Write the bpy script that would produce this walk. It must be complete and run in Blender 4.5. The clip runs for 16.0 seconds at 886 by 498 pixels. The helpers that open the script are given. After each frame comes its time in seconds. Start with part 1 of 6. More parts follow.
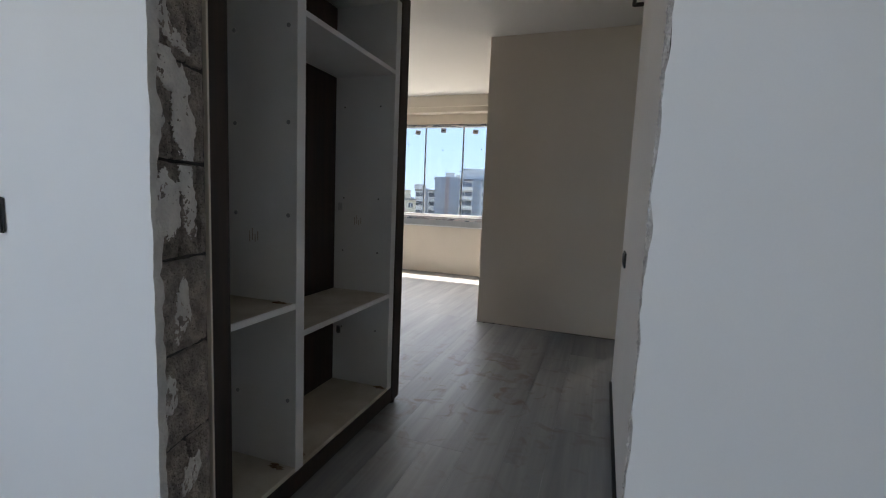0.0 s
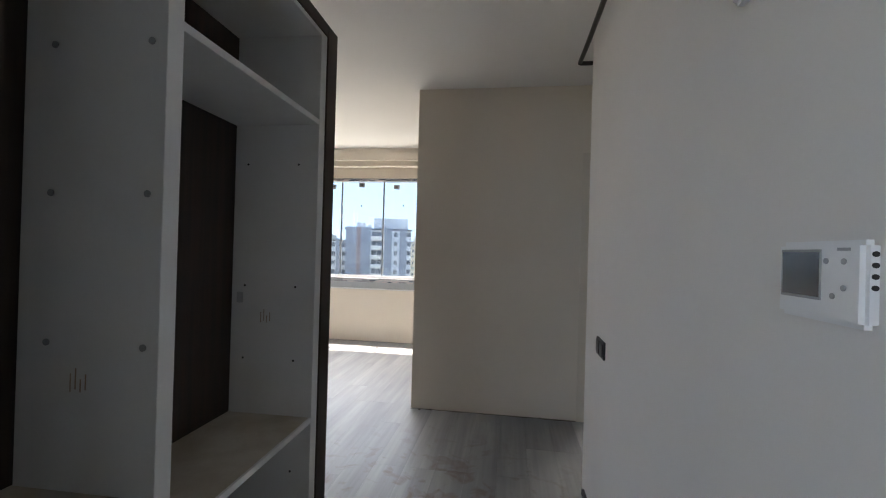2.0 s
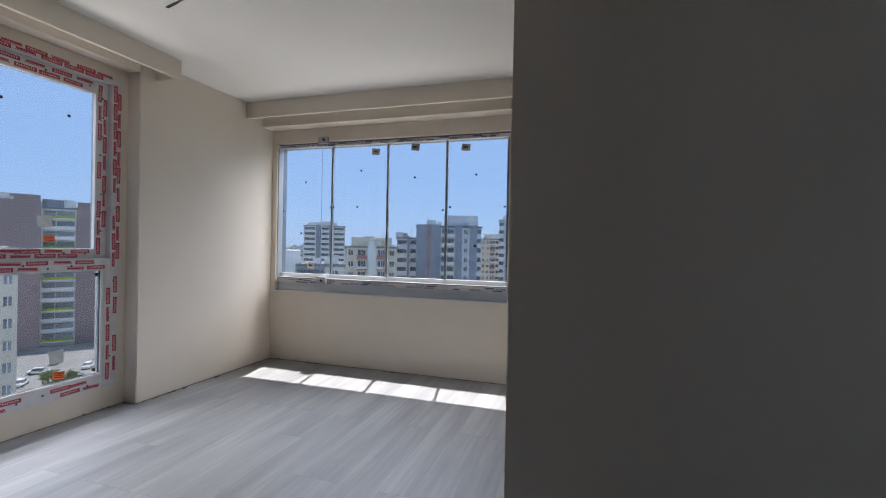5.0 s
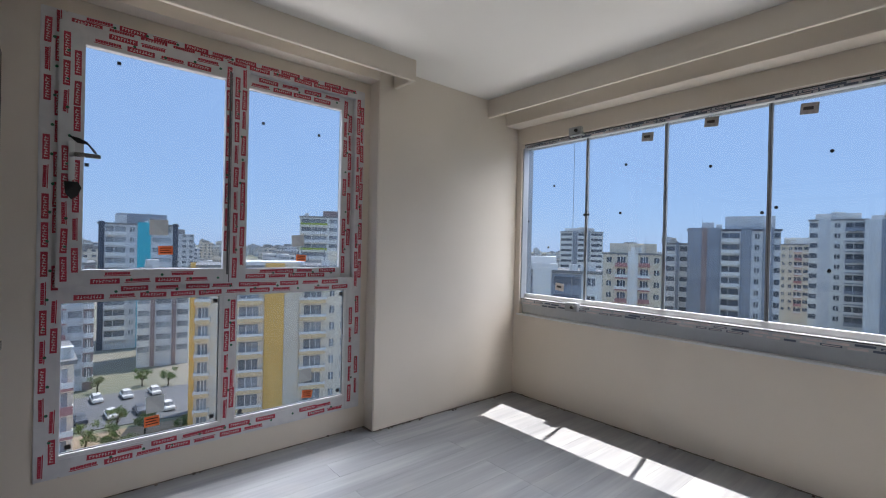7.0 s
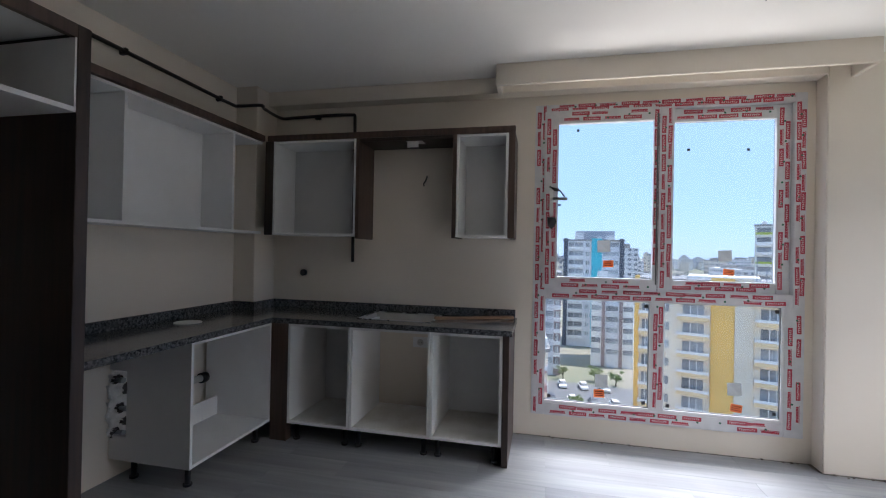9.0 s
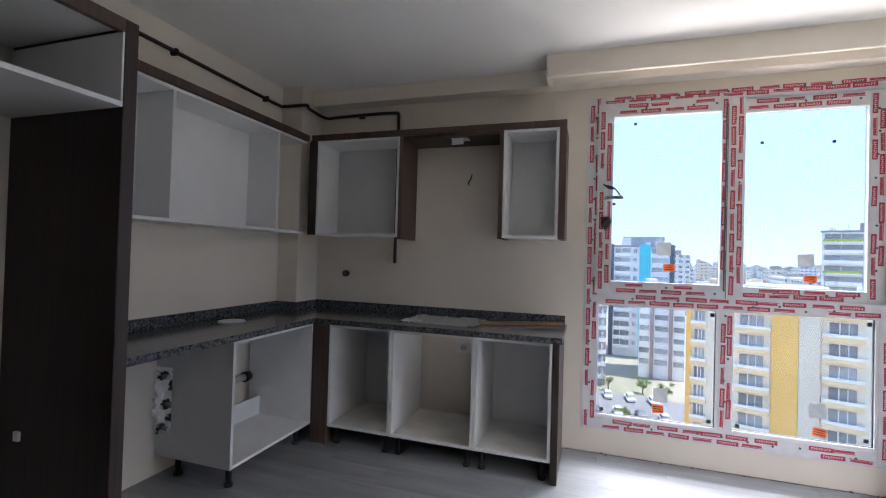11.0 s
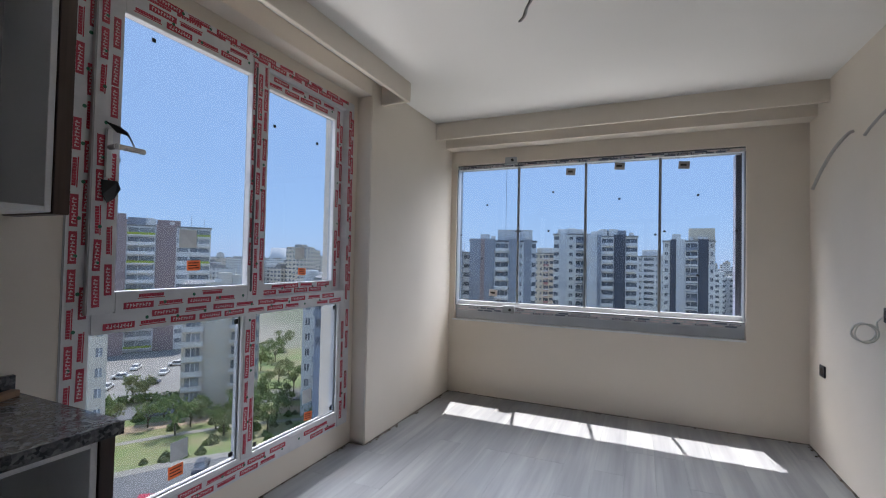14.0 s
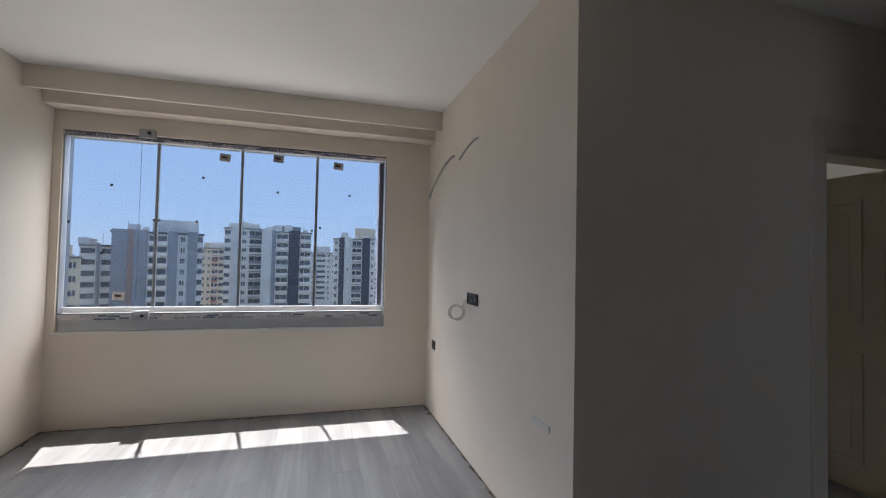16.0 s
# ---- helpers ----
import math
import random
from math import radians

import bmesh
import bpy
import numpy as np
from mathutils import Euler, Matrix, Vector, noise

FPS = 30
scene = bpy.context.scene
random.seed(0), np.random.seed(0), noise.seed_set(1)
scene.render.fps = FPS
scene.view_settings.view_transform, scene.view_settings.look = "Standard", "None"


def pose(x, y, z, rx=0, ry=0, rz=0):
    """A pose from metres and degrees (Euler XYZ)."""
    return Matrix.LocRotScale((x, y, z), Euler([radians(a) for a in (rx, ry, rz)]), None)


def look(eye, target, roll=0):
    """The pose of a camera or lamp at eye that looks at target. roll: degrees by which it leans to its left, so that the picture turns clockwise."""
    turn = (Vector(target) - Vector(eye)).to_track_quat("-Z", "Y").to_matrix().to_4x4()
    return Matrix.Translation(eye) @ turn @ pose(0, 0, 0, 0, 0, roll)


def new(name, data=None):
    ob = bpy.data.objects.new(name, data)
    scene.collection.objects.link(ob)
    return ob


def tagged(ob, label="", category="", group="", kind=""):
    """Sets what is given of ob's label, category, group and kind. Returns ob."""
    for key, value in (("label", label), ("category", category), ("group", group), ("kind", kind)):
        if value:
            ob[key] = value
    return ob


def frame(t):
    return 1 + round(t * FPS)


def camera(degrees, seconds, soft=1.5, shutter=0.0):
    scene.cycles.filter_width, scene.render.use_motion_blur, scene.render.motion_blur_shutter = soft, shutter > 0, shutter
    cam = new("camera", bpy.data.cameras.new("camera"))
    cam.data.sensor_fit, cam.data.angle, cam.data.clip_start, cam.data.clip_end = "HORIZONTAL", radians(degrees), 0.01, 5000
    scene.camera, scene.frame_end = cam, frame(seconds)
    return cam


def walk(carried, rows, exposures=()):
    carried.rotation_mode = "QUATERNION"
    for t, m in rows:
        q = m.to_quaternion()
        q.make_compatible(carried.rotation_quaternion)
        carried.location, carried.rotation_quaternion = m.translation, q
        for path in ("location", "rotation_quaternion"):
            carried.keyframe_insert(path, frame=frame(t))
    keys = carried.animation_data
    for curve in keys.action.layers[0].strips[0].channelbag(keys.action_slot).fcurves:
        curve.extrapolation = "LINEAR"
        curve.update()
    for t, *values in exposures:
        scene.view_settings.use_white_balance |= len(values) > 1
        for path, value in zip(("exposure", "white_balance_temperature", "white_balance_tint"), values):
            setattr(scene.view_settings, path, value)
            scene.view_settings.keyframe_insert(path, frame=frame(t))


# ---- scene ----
cam = camera(89.7, 16.0, soft=1.1)
PATH = [
    (0, (1.128, -4.283, 1.215), (0.461, -2.41, 0.993), 2.4),
    (0.5, (1.052, -4.212, 1.246), (0.424, -2.318, 1.106), 2.3),
    (1, (0.926, -4.107, 1.366), (0.397, -2.179, 1.313), 2.4),
    (1.5, (0.865, -4.015, 1.395), (0.452, -2.058, 1.397), 2.1),
    (2, (0.812, -3.78, 1.364), (0.514, -1.803, 1.373), 1.6),
    (2.5, (0.734, -3.493, 1.351), (0.573, -1.5, 1.335), 1.2),
    (3, (0.637, -3.14, 1.371), (0.546, -1.142, 1.343), 1.5),
    (3.2, (0.599, -3.01, 1.401), (0.508, -1.012, 1.355), 1.3),
    (5.3, (0.158, -1.473, 1.293), (-0.537, 0.402, 1.29), 1.1),
    (5.5, (0.072, -1.385, 1.299), (-0.678, 0.469, 1.299), 1.0),
    (6, (-0.173, -1.145, 1.317), (-1.135, 0.608, 1.335), 0.8),
    (6.5, (-0.276, -0.952, 1.322), (-1.525, 0.61, 1.344), 1.0),
    (7, (-0.239, -0.778, 1.399), (-1.765, 0.515, 1.391), 1.3),
    (7.5, (-0.164, -0.765, 1.389), (-1.929, 0.176, 1.375), 1.5),
    (8, (0.0, -0.846, 1.395), (-1.931, -0.329, 1.375), 1.4),
    (8.5, (0.174, -0.878, 1.389), (-1.826, -0.861, 1.391), 1.1),
    (9, (0.303, -0.818, 1.415), (-1.649, -1.256, 1.425), 1.1),
    (9.2, (0.357, -0.767, 1.411), (-1.549, -1.375, 1.431), 1.2),
    (11.3, (0.065, -0.935, 1.377), (-1.838, -1.552, 1.405), 1.7),
    (11.5, (-0.046, -1.023, 1.355), (-1.98, -1.529, 1.397), 1.7),
    (12, (-0.37, -1.22, 1.383), (-2.367, -1.311, 1.431), 1.5),
    (12.5, (-0.703, -1.405, 1.382), (-2.65, -0.95, 1.445), 1.6),
    (13, (-0.986, -1.539, 1.354), (-2.696, -0.505, 1.423), 1.6),
    (13.5, (-1.206, -1.655, 1.362), (-2.505, -0.136, 1.437), 1.6),
    (14, (-1.235, -1.849, 1.399), (-2.045, -0.021, 1.447), 1.2),
    (14.5, (-1.197, -2.081, 1.405), (-1.763, -0.163, 1.425), 0.6),
    (15, (-1.164, -2.156, 1.401), (-1.545, -0.193, 1.424), 0.9),
    (15.5, (-1.15, -1.959, 1.408), (-1.156, 0.041, 1.452), 1.3),
    (16, (-1.086, -1.686, 1.399), (-0.529, 0.234, 1.459), 1.2),
]
# brightness and white balance of the camera on its way
EXPOSURES = [(0, 2.08, 7200, 13), (0.5, 2.1, 7250, 13), (1.0, 2.2, 7200, 13), (1.5, 2.3, 7150, 13), (2.5, 2.62, 6950, 13), (3.2, 2.3, 6700, 13), (5.3, 1.25, 6300, 14), (8.0, 1.25, 6300, 14), (9.2, 2.15, 6300, 14), (11.3, 2.55, 6300, 16), (12.3, 2.1, 6350, 15), (13.0, 1.6, 6250, 14), (13.5, 1.3, 6200, 14), (14.6, 1.22, 6300, 14), (15.5, 1.05, 6400, 15), (16.0, 1.25, 6500, 15)]
walk(cam, [(t, look(eye, target, roll)) for t, eye, target, roll in PATH], EXPOSURES)

# exterior light: sun high over the glazed balcony side
SUN_DIR = Vector((-0.077, 0.366, 0.927)).normalized()
world = bpy.data.worlds.new("world")
scene.world = world
world.use_nodes = True
wn = world.node_tree.nodes
sky = wn.new("ShaderNodeTexSky")
sky.sky_type = 'NISHITA'
sky.sun_disc = False
sky.sun_elevation = math.asin(SUN_DIR.z)
sky.sun_rotation = math.atan2(SUN_DIR.x, SUN_DIR.y)
sky.air_density, sky.dust_density, sky.ozone_density = 1.0, 0.15, 2.5
haze = wn.new("ShaderNodeMix")
haze.data_type = 'RGBA'
haze.inputs[0].default_value = 0.80
haze.inputs[7].default_value = (3.4, 5.3, 8.2, 1)
world.node_tree.links.new(sky.outputs[0], haze.inputs[6])
world.node_tree.links.new(haze.outputs[2], wn["Background"].inputs[0])
wn["Background"].inputs[1].default_value = 0.15


def lamp(name, kind, energy, m, color=(1, 1, 1), size=None, angle=None):
    data = bpy.data.lights.new(name, kind)
    data.energy, data.color = energy, color
    if size:
        data.shape, data.size, data.size_y = 'RECTANGLE', size[0], size[1]
    if angle:
        data.angle = angle
    ob = new(name, data)
    ob.matrix_world = m
    return ob


lamp("sun", 'SUN', 5.0, look(SUN_DIR * 20, (0, 0, 0)), (1, 0.96, 0.9), angle=radians(0.5))
# unseen area lamps added above each window's head, to boost its sky light
lamp("sky_light_balcony", 'AREA', 2000, look((-1.7, 13.0, 10.6), (-1.7, 2.6, 1.6)), (0.95, 0.97, 1), (16.0, 10.0))
lamp("sky_light_west", 'AREA', 4200, look((-15.0, 1.0, 13.7), (-3.2, 0.0, 1.4)), (0.97, 0.98, 1), (22.0, 8.0))
# unseen fill lamps added below the windows, for bounce off sunlit streets and facades
lamp("bounce_fill_balcony", 'AREA', 350, look((-1.7, 12.0, -6.8), (-1.7, 2.6, 1.6)), (1, 0.96, 0.90), (16.0, 8.0))
lamp("bounce_fill_west", 'AREA', 620, look((-13.0, 0.0, -10.2), (-3.2, 0.0, 1.4)), (1, 0.96, 0.90), (14.0, 8.0))
# foyer: lamp in an assumed opening behind the camera, added to brighten it
lamp("sky_light_foyer", 'AREA', 4.4, look((-0.75, -7.12, 1.7), (-0.2, -3.5, 1.3)), (0.92, 0.96, 1), (1.5, 1.4))
lamp("sky_light_bedroom", 'AREA', 160, look((3.0, 3.7, 3.3), (2.2, 0.6, 1.3)), (1, 0.97, 0.92), (1.8, 1.4))


# ---------------------------------------------------------------- materials
def material(name, base, rough=0.6, var=0.06, scale=6.0, fine=80.0, bump=0.05, metal=0.0, spec=0.5, second=None, stretch=(1, 1, 1), edge=(0.4, 0.6), island=0.0):
    """Principled paint or stuff with a coarse and a fine noise in colour, roughness and relief."""
    m = bpy.data.materials.new(name)
    m.use_nodes = True
    t = m.node_tree
    n, k = t.nodes, t.links
    p = n["Principled BSDF"]
    p.inputs["Metallic"].default_value = metal
    p.inputs["Specular IOR Level"].default_value = spec
    co = n.new("ShaderNodeTexCoord")
    mp = n.new("ShaderNodeMapping")
    mp.inputs["Scale"].default_value = stretch
    k.new(co.outputs["Object"], mp.inputs[0])
    a = n.new("ShaderNodeTexNoise")
    a.inputs["Scale"].default_value, a.inputs["Detail"].default_value = scale, 5
    b = n.new("ShaderNodeTexNoise")
    b.inputs["Scale"].default_value, b.inputs["Detail"].default_value = fine, 3
    k.new(mp.outputs[0], a.inputs[0])
    k.new(mp.outputs[0], b.inputs[0])
    ramp = n.new("ShaderNodeMapRange")
    ramp.inputs[1].default_value, ramp.inputs[2].default_value = edge
    k.new(a.outputs[0], ramp.inputs[0])
    mix = n.new("ShaderNodeMix")
    mix.data_type = 'RGBA'
    lo = second or tuple(c * (1 - 2 * var) for c in base)
    mix.inputs[6].default_value, mix.inputs[7].default_value = (*lo, 1), (*base, 1)
    k.new(ramp.outputs[0], mix.inputs[0])
    hs = n.new("ShaderNodeHueSaturation")
    add = n.new("ShaderNodeMath")
    add.operation = 'MULTIPLY_ADD'
    add.inputs[1].default_value, add.inputs[2].default_value = 2 * var, 1 - var
    k.new(b.outputs[0], add.inputs[0])
    src = add.outputs[0]
    if island:
        oi = n.new("ShaderNodeObjectInfo")
        ad2 = n.new("ShaderNodeMath")
        ad2.operation = 'MULTIPLY_ADD'
        ad2.inputs[1].default_value = island
        k.new(oi.outputs["Random"], ad2.inputs[0])
        k.new(src, ad2.inputs[2])
        ad3 = n.new("ShaderNodeMath")
        ad3.operation = 'SUBTRACT'
        ad3.inputs[1].default_value = island / 2
        k.new(ad2.outputs[0], ad3.inputs[0])
        src = ad3.outputs[0]
    k.new(src, hs.inputs["Value"])
    k.new(mix.outputs[2], hs.inputs["Color"])
    k.new(hs.outputs[0], p.inputs["Base Color"])
    ro = n.new("ShaderNodeMapRange")
    ro.inputs[3].default_value, ro.inputs[4].default_value = max(rough - 0.08, 0.02), min(rough + 0.08, 1)
    k.new(a.outputs[0], ro.inputs[0])
    k.new(ro.outputs[0], p.inputs["Roughness"])
    if bump:
        bp = n.new("ShaderNodeBump")
        bp.inputs["Strength"].default_value, bp.inputs["Distance"].default_value = bump, 0.01
        k.new(b.outputs[0], bp.inputs["Height"])
        k.new(bp.outputs[0], p.inputs["Normal"])
    return m


# pane tint put in to darken the outside; lamps pass the panes undimmed
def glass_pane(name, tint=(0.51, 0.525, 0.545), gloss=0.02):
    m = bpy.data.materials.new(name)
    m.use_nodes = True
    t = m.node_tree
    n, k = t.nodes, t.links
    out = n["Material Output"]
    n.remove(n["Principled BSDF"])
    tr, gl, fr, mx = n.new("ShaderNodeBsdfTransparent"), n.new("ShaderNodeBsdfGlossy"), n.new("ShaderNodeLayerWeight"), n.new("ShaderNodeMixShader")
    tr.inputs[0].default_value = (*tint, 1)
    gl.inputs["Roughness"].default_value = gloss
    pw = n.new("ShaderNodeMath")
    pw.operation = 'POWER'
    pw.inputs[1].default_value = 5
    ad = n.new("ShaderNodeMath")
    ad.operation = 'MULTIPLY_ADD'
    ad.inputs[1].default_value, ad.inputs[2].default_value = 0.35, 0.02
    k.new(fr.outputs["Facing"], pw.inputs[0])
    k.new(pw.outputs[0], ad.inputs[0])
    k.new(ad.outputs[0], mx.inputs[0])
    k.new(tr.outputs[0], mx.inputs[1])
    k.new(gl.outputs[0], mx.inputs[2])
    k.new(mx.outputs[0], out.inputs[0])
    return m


def backlit(m, share=0.6):
    """Lets light through a thin paper or film label."""
    t = m.node_tree
    p = t.nodes["Principled BSDF"]
    tl, mx = t.nodes.new("ShaderNodeBsdfTranslucent"), t.nodes.new("ShaderNodeMixShader")
    mx.inputs[0].default_value = share
    t.links.new(p.inputs["Base Color"].links[0].from_socket, tl.inputs[0])
    t.links.new(p.outputs[0], mx.inputs[1])
    t.links.new(tl.outputs[0], mx.inputs[2])
    t.links.new(mx.outputs[0], t.nodes["Material Output"].inputs[0])
    return m


def pitted(m, scale=150.0, level=0.60):
    """Open dark pores of a broken lightweight block."""
    t = m.node_tree
    n, k = t.nodes, t.links
    p = n["Principled BSDF"]
    old = p.inputs["Base Color"].links[0].from_socket
    co = n.new("ShaderNodeTexCoord")
    a = n.new("ShaderNodeTexNoise")
    a.inputs["Scale"].default_value, a.inputs["Detail"].default_value = scale, 2
    k.new(co.outputs["Object"], a.inputs[0])
    r = n.new("ShaderNodeMapRange")
    r.inputs[1].default_value, r.inputs[2].default_value = level, level + 0.05
    k.new(a.outputs[0], r.inputs[0])
    mx = n.new("ShaderNodeMix")
    mx.data_type = 'RGBA'
    mx.inputs[7].default_value = (0.10, 0.088, 0.078, 1)
    k.new(r.outputs[0], mx.inputs[0])
    k.new(old, mx.inputs[6])
    k.new(mx.outputs[2], p.inputs["Base Color"])
    return m


def floor_material():
    """Pale grey washed-oak laminate: streaky grain along y that differs from board to board, dusty patches."""
    m = bpy.data.materials.new("laminate")
    m.use_nodes = True
    n, k = m.node_tree.nodes, m.node_tree.links
    p = n["Principled BSDF"]
    geo, oi = n.new("ShaderNodeNewGeometry"), n.new("ShaderNodeObjectInfo")

    def math_node(op, a, b):
        x = n.new("ShaderNodeMath")
        x.operation = op
        for i, q in enumerate((a, b)):
            if isinstance(q, (int, float)):
                x.inputs[i].default_value = q
            else:
                k.new(q, x.inputs[i])
        return x.outputs[0]

    def streaks(scale, detail, shift):
        mp = n.new("ShaderNodeMapping")
        mp.inputs["Scale"].default_value = scale
        off = n.new("ShaderNodeCombineXYZ")
        k.new(math_node('MULTIPLY', oi.outputs["Random"], shift), off.inputs[1])
        k.new(math_node('MULTIPLY', oi.outputs["Random"], shift * 0.37), off.inputs[2])
        k.new(off.outputs[0], mp.inputs["Location"])
        k.new(geo.outputs["Position"], mp.inputs[0])
        t = n.new("ShaderNodeTexNoise")
        t.inputs["Scale"].default_value, t.inputs["Detail"].default_value = 1.0, detail
        k.new(mp.outputs[0], t.inputs[0])
        return t.outputs[0]

    broad, grain, fine = streaks((7.5, 0.7, 1), 3, 23.0), streaks((42, 1.6, 1), 4, 51.0), streaks((300, 12, 1), 2, 0.0)
    tone = math_node('ADD', math_node('MULTIPLY', broad, 0.70), math_node('MULTIPLY', grain, 0.30))
    tone = math_node('ADD', tone, math_node('MULTIPLY', math_node('SUBTRACT', oi.outputs["Random"], 0.5), 0.06))
    ramp = n.new("ShaderNodeValToRGB")
    e = ramp.color_ramp.elements
    # blue lean put into the tones for sky reflected in the boards
    e[0].position, e[0].color = 0.33, (0.188, 0.194, 0.204, 1)
    e[1].position, e[1].color = 0.66, (0.318, 0.322, 0.322, 1)
    mid = e.new(0.50)
    mid.color = (0.246, 0.252, 0.258, 1)
    k.new(tone, ramp.inputs[0])
    d = n.new("ShaderNodeTexNoise")
    d.inputs["Scale"].default_value, d.inputs["Detail"].default_value = 2.3, 9
    k.new(geo.outputs["Position"], d.inputs[0])
    r = n.new("ShaderNodeMapRange")
    r.inputs[1].default_value, r.inputs[2].default_value, r.inputs[4].default_value = 0.56, 0.74, 0.35
    k.new(d.outputs[0], r.inputs[0])
    mx = n.new("ShaderNodeMix")
    mx.data_type = 'RGBA'
    mx.inputs[7].default_value = (0.33, 0.30, 0.265, 1)
    k.new(r.outputs[0], mx.inputs[0])
    k.new(ramp.outputs[0], mx.inputs[6])
    spot = n.new("ShaderNodeVectorMath")
    spot.operation = 'DISTANCE'
    spot.inputs[1].default_value = (0.35, -1.55, 0.0)
    k.new(geo.outputs["Position"], spot.inputs[0])
    reach = n.new("ShaderNodeMapRange")
    reach.inputs[1].default_value, reach.inputs[2].default_value = 0.35, 1.35
    reach.inputs[3].default_value, reach.inputs[4].default_value = 0.75, 0.0
    k.new(spot.outputs["Value"], reach.inputs[0])
    scuff = n.new("ShaderNodeTexNoise")
    scuff.inputs["Scale"].default_value, scuff.inputs["Detail"].default_value, scuff.inputs["Distortion"].default_value = 6.5, 9, 1.2
    k.new(geo.outputs["Position"], scuff.inputs[0])
    cut = n.new("ShaderNodeMapRange")
    cut.inputs[1].default_value, cut.inputs[2].default_value = 0.54, 0.68
    k.new(scuff.outputs[0], cut.inputs[0])
    dirt = n.new("ShaderNodeMix")
    dirt.data_type = 'RGBA'
    dirt.inputs[7].default_value = (0.15, 0.098, 0.07, 1)
    k.new(math_node('MULTIPLY', reach.outputs[0], cut.outputs[0]), dirt.inputs[0])
    k.new(mx.outputs[2], dirt.inputs[6])
    k.new(dirt.outputs[2], p.inputs["Base Color"])
    rough = n.new("ShaderNodeMapRange")
    rough.inputs[3].default_value, rough.inputs[4].default_value = 0.30, 0.46
    k.new(d.outputs[0], rough.inputs[0])
    k.new(rough.outputs[0], p.inputs["Roughness"])
    bp = n.new("ShaderNodeBump")
    bp.inputs["Strength"].default_value, bp.inputs["Distance"].default_value = 0.06, 0.004
    k.new(fine, bp.inputs["Height"])
    k.new(bp.outputs[0], p.inputs["Normal"])
    return m


def wood_material(name, a, b, rough=0.45, axis=(14, 14, 0.7)):
    return material(name, a, rough, 0.10, 2.5, 40, 0.03, second=b, stretch=axis, edge=(0.35, 0.65))


CREAM = material("cream_wall_paint", (0.79, 0.715, 0.615), 0.75, 0.015, 1.1, 260, 0.03, second=(0.755, 0.68, 0.58))
WHITE_WALL = material("white_wall_paint", (0.74, 0.735, 0.73), 0.75, 0.015, 1.3, 260, 0.03, second=(0.71, 0.705, 0.70))
CEIL = material("ceiling_paint", (0.86, 0.84, 0.80), 0.8, 0.012, 0.9, 200, 0.02)
HALL_PAINT = material("hall_wall_paint", (0.765, 0.735, 0.695), 0.75, 0.015, 1.3, 260, 0.03, second=(0.735, 0.705, 0.665))
PLASTER = material("white_plaster", (0.83, 0.80, 0.765), 0.9, 0.08, 14, 120, 0.5)
BLOCK = pitted(material("pumice_block", (0.50, 0.43, 0.375), 0.95, 0.35, 26, 230, 0.8, second=(0.27, 0.235, 0.21), edge=(0.35, 0.65), island=0.35), 260.0, 0.63)
BLOCK_PALE = pitted(material("pale_pumice_block", (0.66, 0.63, 0.60), 0.95, 0.3, 26, 230, 0.8, second=(0.42, 0.395, 0.37), edge=(0.35, 0.65)), 240.0, 0.66)
# dark tone of block joints; also painted shade for grooves and holes
RECESS_SHADE = material("joint_and_recess_shade", (0.10, 0.09, 0.085), 0.95, 0.2, 20, 120, 0.6)
LAMINATE = floor_material()
GAP = material("floor_edge_gap", (0.07, 0.055, 0.045), 0.9, 0.3, 9, 60, 0.2, second=(0.22, 0.19, 0.16), edge=(0.45, 0.62))
SCREED = material("screed", (0.30, 0.28, 0.26), 0.9, 0.1, 6, 90, 0.3)
WOOD = wood_material("dark_walnut_board", (0.046, 0.026, 0.019), (0.022, 0.013, 0.010), 0.5)
WOOD_MID = wood_material("walnut_edge_board", (0.105, 0.066, 0.048), (0.060, 0.037, 0.027), 0.45)
BATTEN = wood_material("raw_batten", (0.30, 0.17, 0.09), (0.20, 0.11, 0.06), 0.6, (3, 0.6, 14))
MELAMINE = material("white_melamine", (0.84, 0.84, 0.83), 0.38, 0.02, 3, 150, 0.01, second=(0.80, 0.795, 0.78))
MELAMINE_DUST = material("dusty_white_shelf", (0.62, 0.57, 0.49), 0.7, 0.06, 5, 90, 0.05, second=(0.50, 0.44, 0.35))
KITCHEN_DUST = material("chalky_white_shelf", (0.76, 0.74, 0.70), 0.7, 0.06, 5, 90, 0.05, second=(0.64, 0.61, 0.55))
GREY_PANEL = material("grey_back_panel", (0.68, 0.68, 0.67), 0.5, 0.03, 3, 120, 0.01)
STEEL = material("stainless", (0.62, 0.62, 0.62), 0.28, 0.03, 8, 200, 0.01, metal=1.0)
ALU = material("grey_aluminium", (0.42, 0.44, 0.46), 0.42, 0.03, 5, 150, 0.01, metal=0.6)
ALU_PANEL = material("satin_aluminium_panel", (0.56, 0.585, 0.61), 0.45, 0.03, 5, 150, 0.01, metal=0.15)
ALU_DARK = material("dark_seal", (0.10, 0.105, 0.11), 0.5, 0.05, 8, 90, 0.0)
PVC = material("film_covered_pvc", (0.73, 0.725, 0.73), 0.38, 0.03, 12, 160, 0.05, second=(0.66, 0.655, 0.665))
PVC_IN = material("white_pvc", (0.78, 0.78, 0.78), 0.35, 0.01, 9, 90, 0.0)
RED = material("red_print", (0.50, 0.04, 0.075), 0.45, 0.08, 20, 90, 0.0)
PRINT_WHITE = material("pale_print", (0.74, 0.66, 0.66), 0.45, 0.05, 20, 90, 0.0)
GREEN = material("green_print", (0.03, 0.16, 0.09), 0.5, 0.05, 20, 90, 0.0)
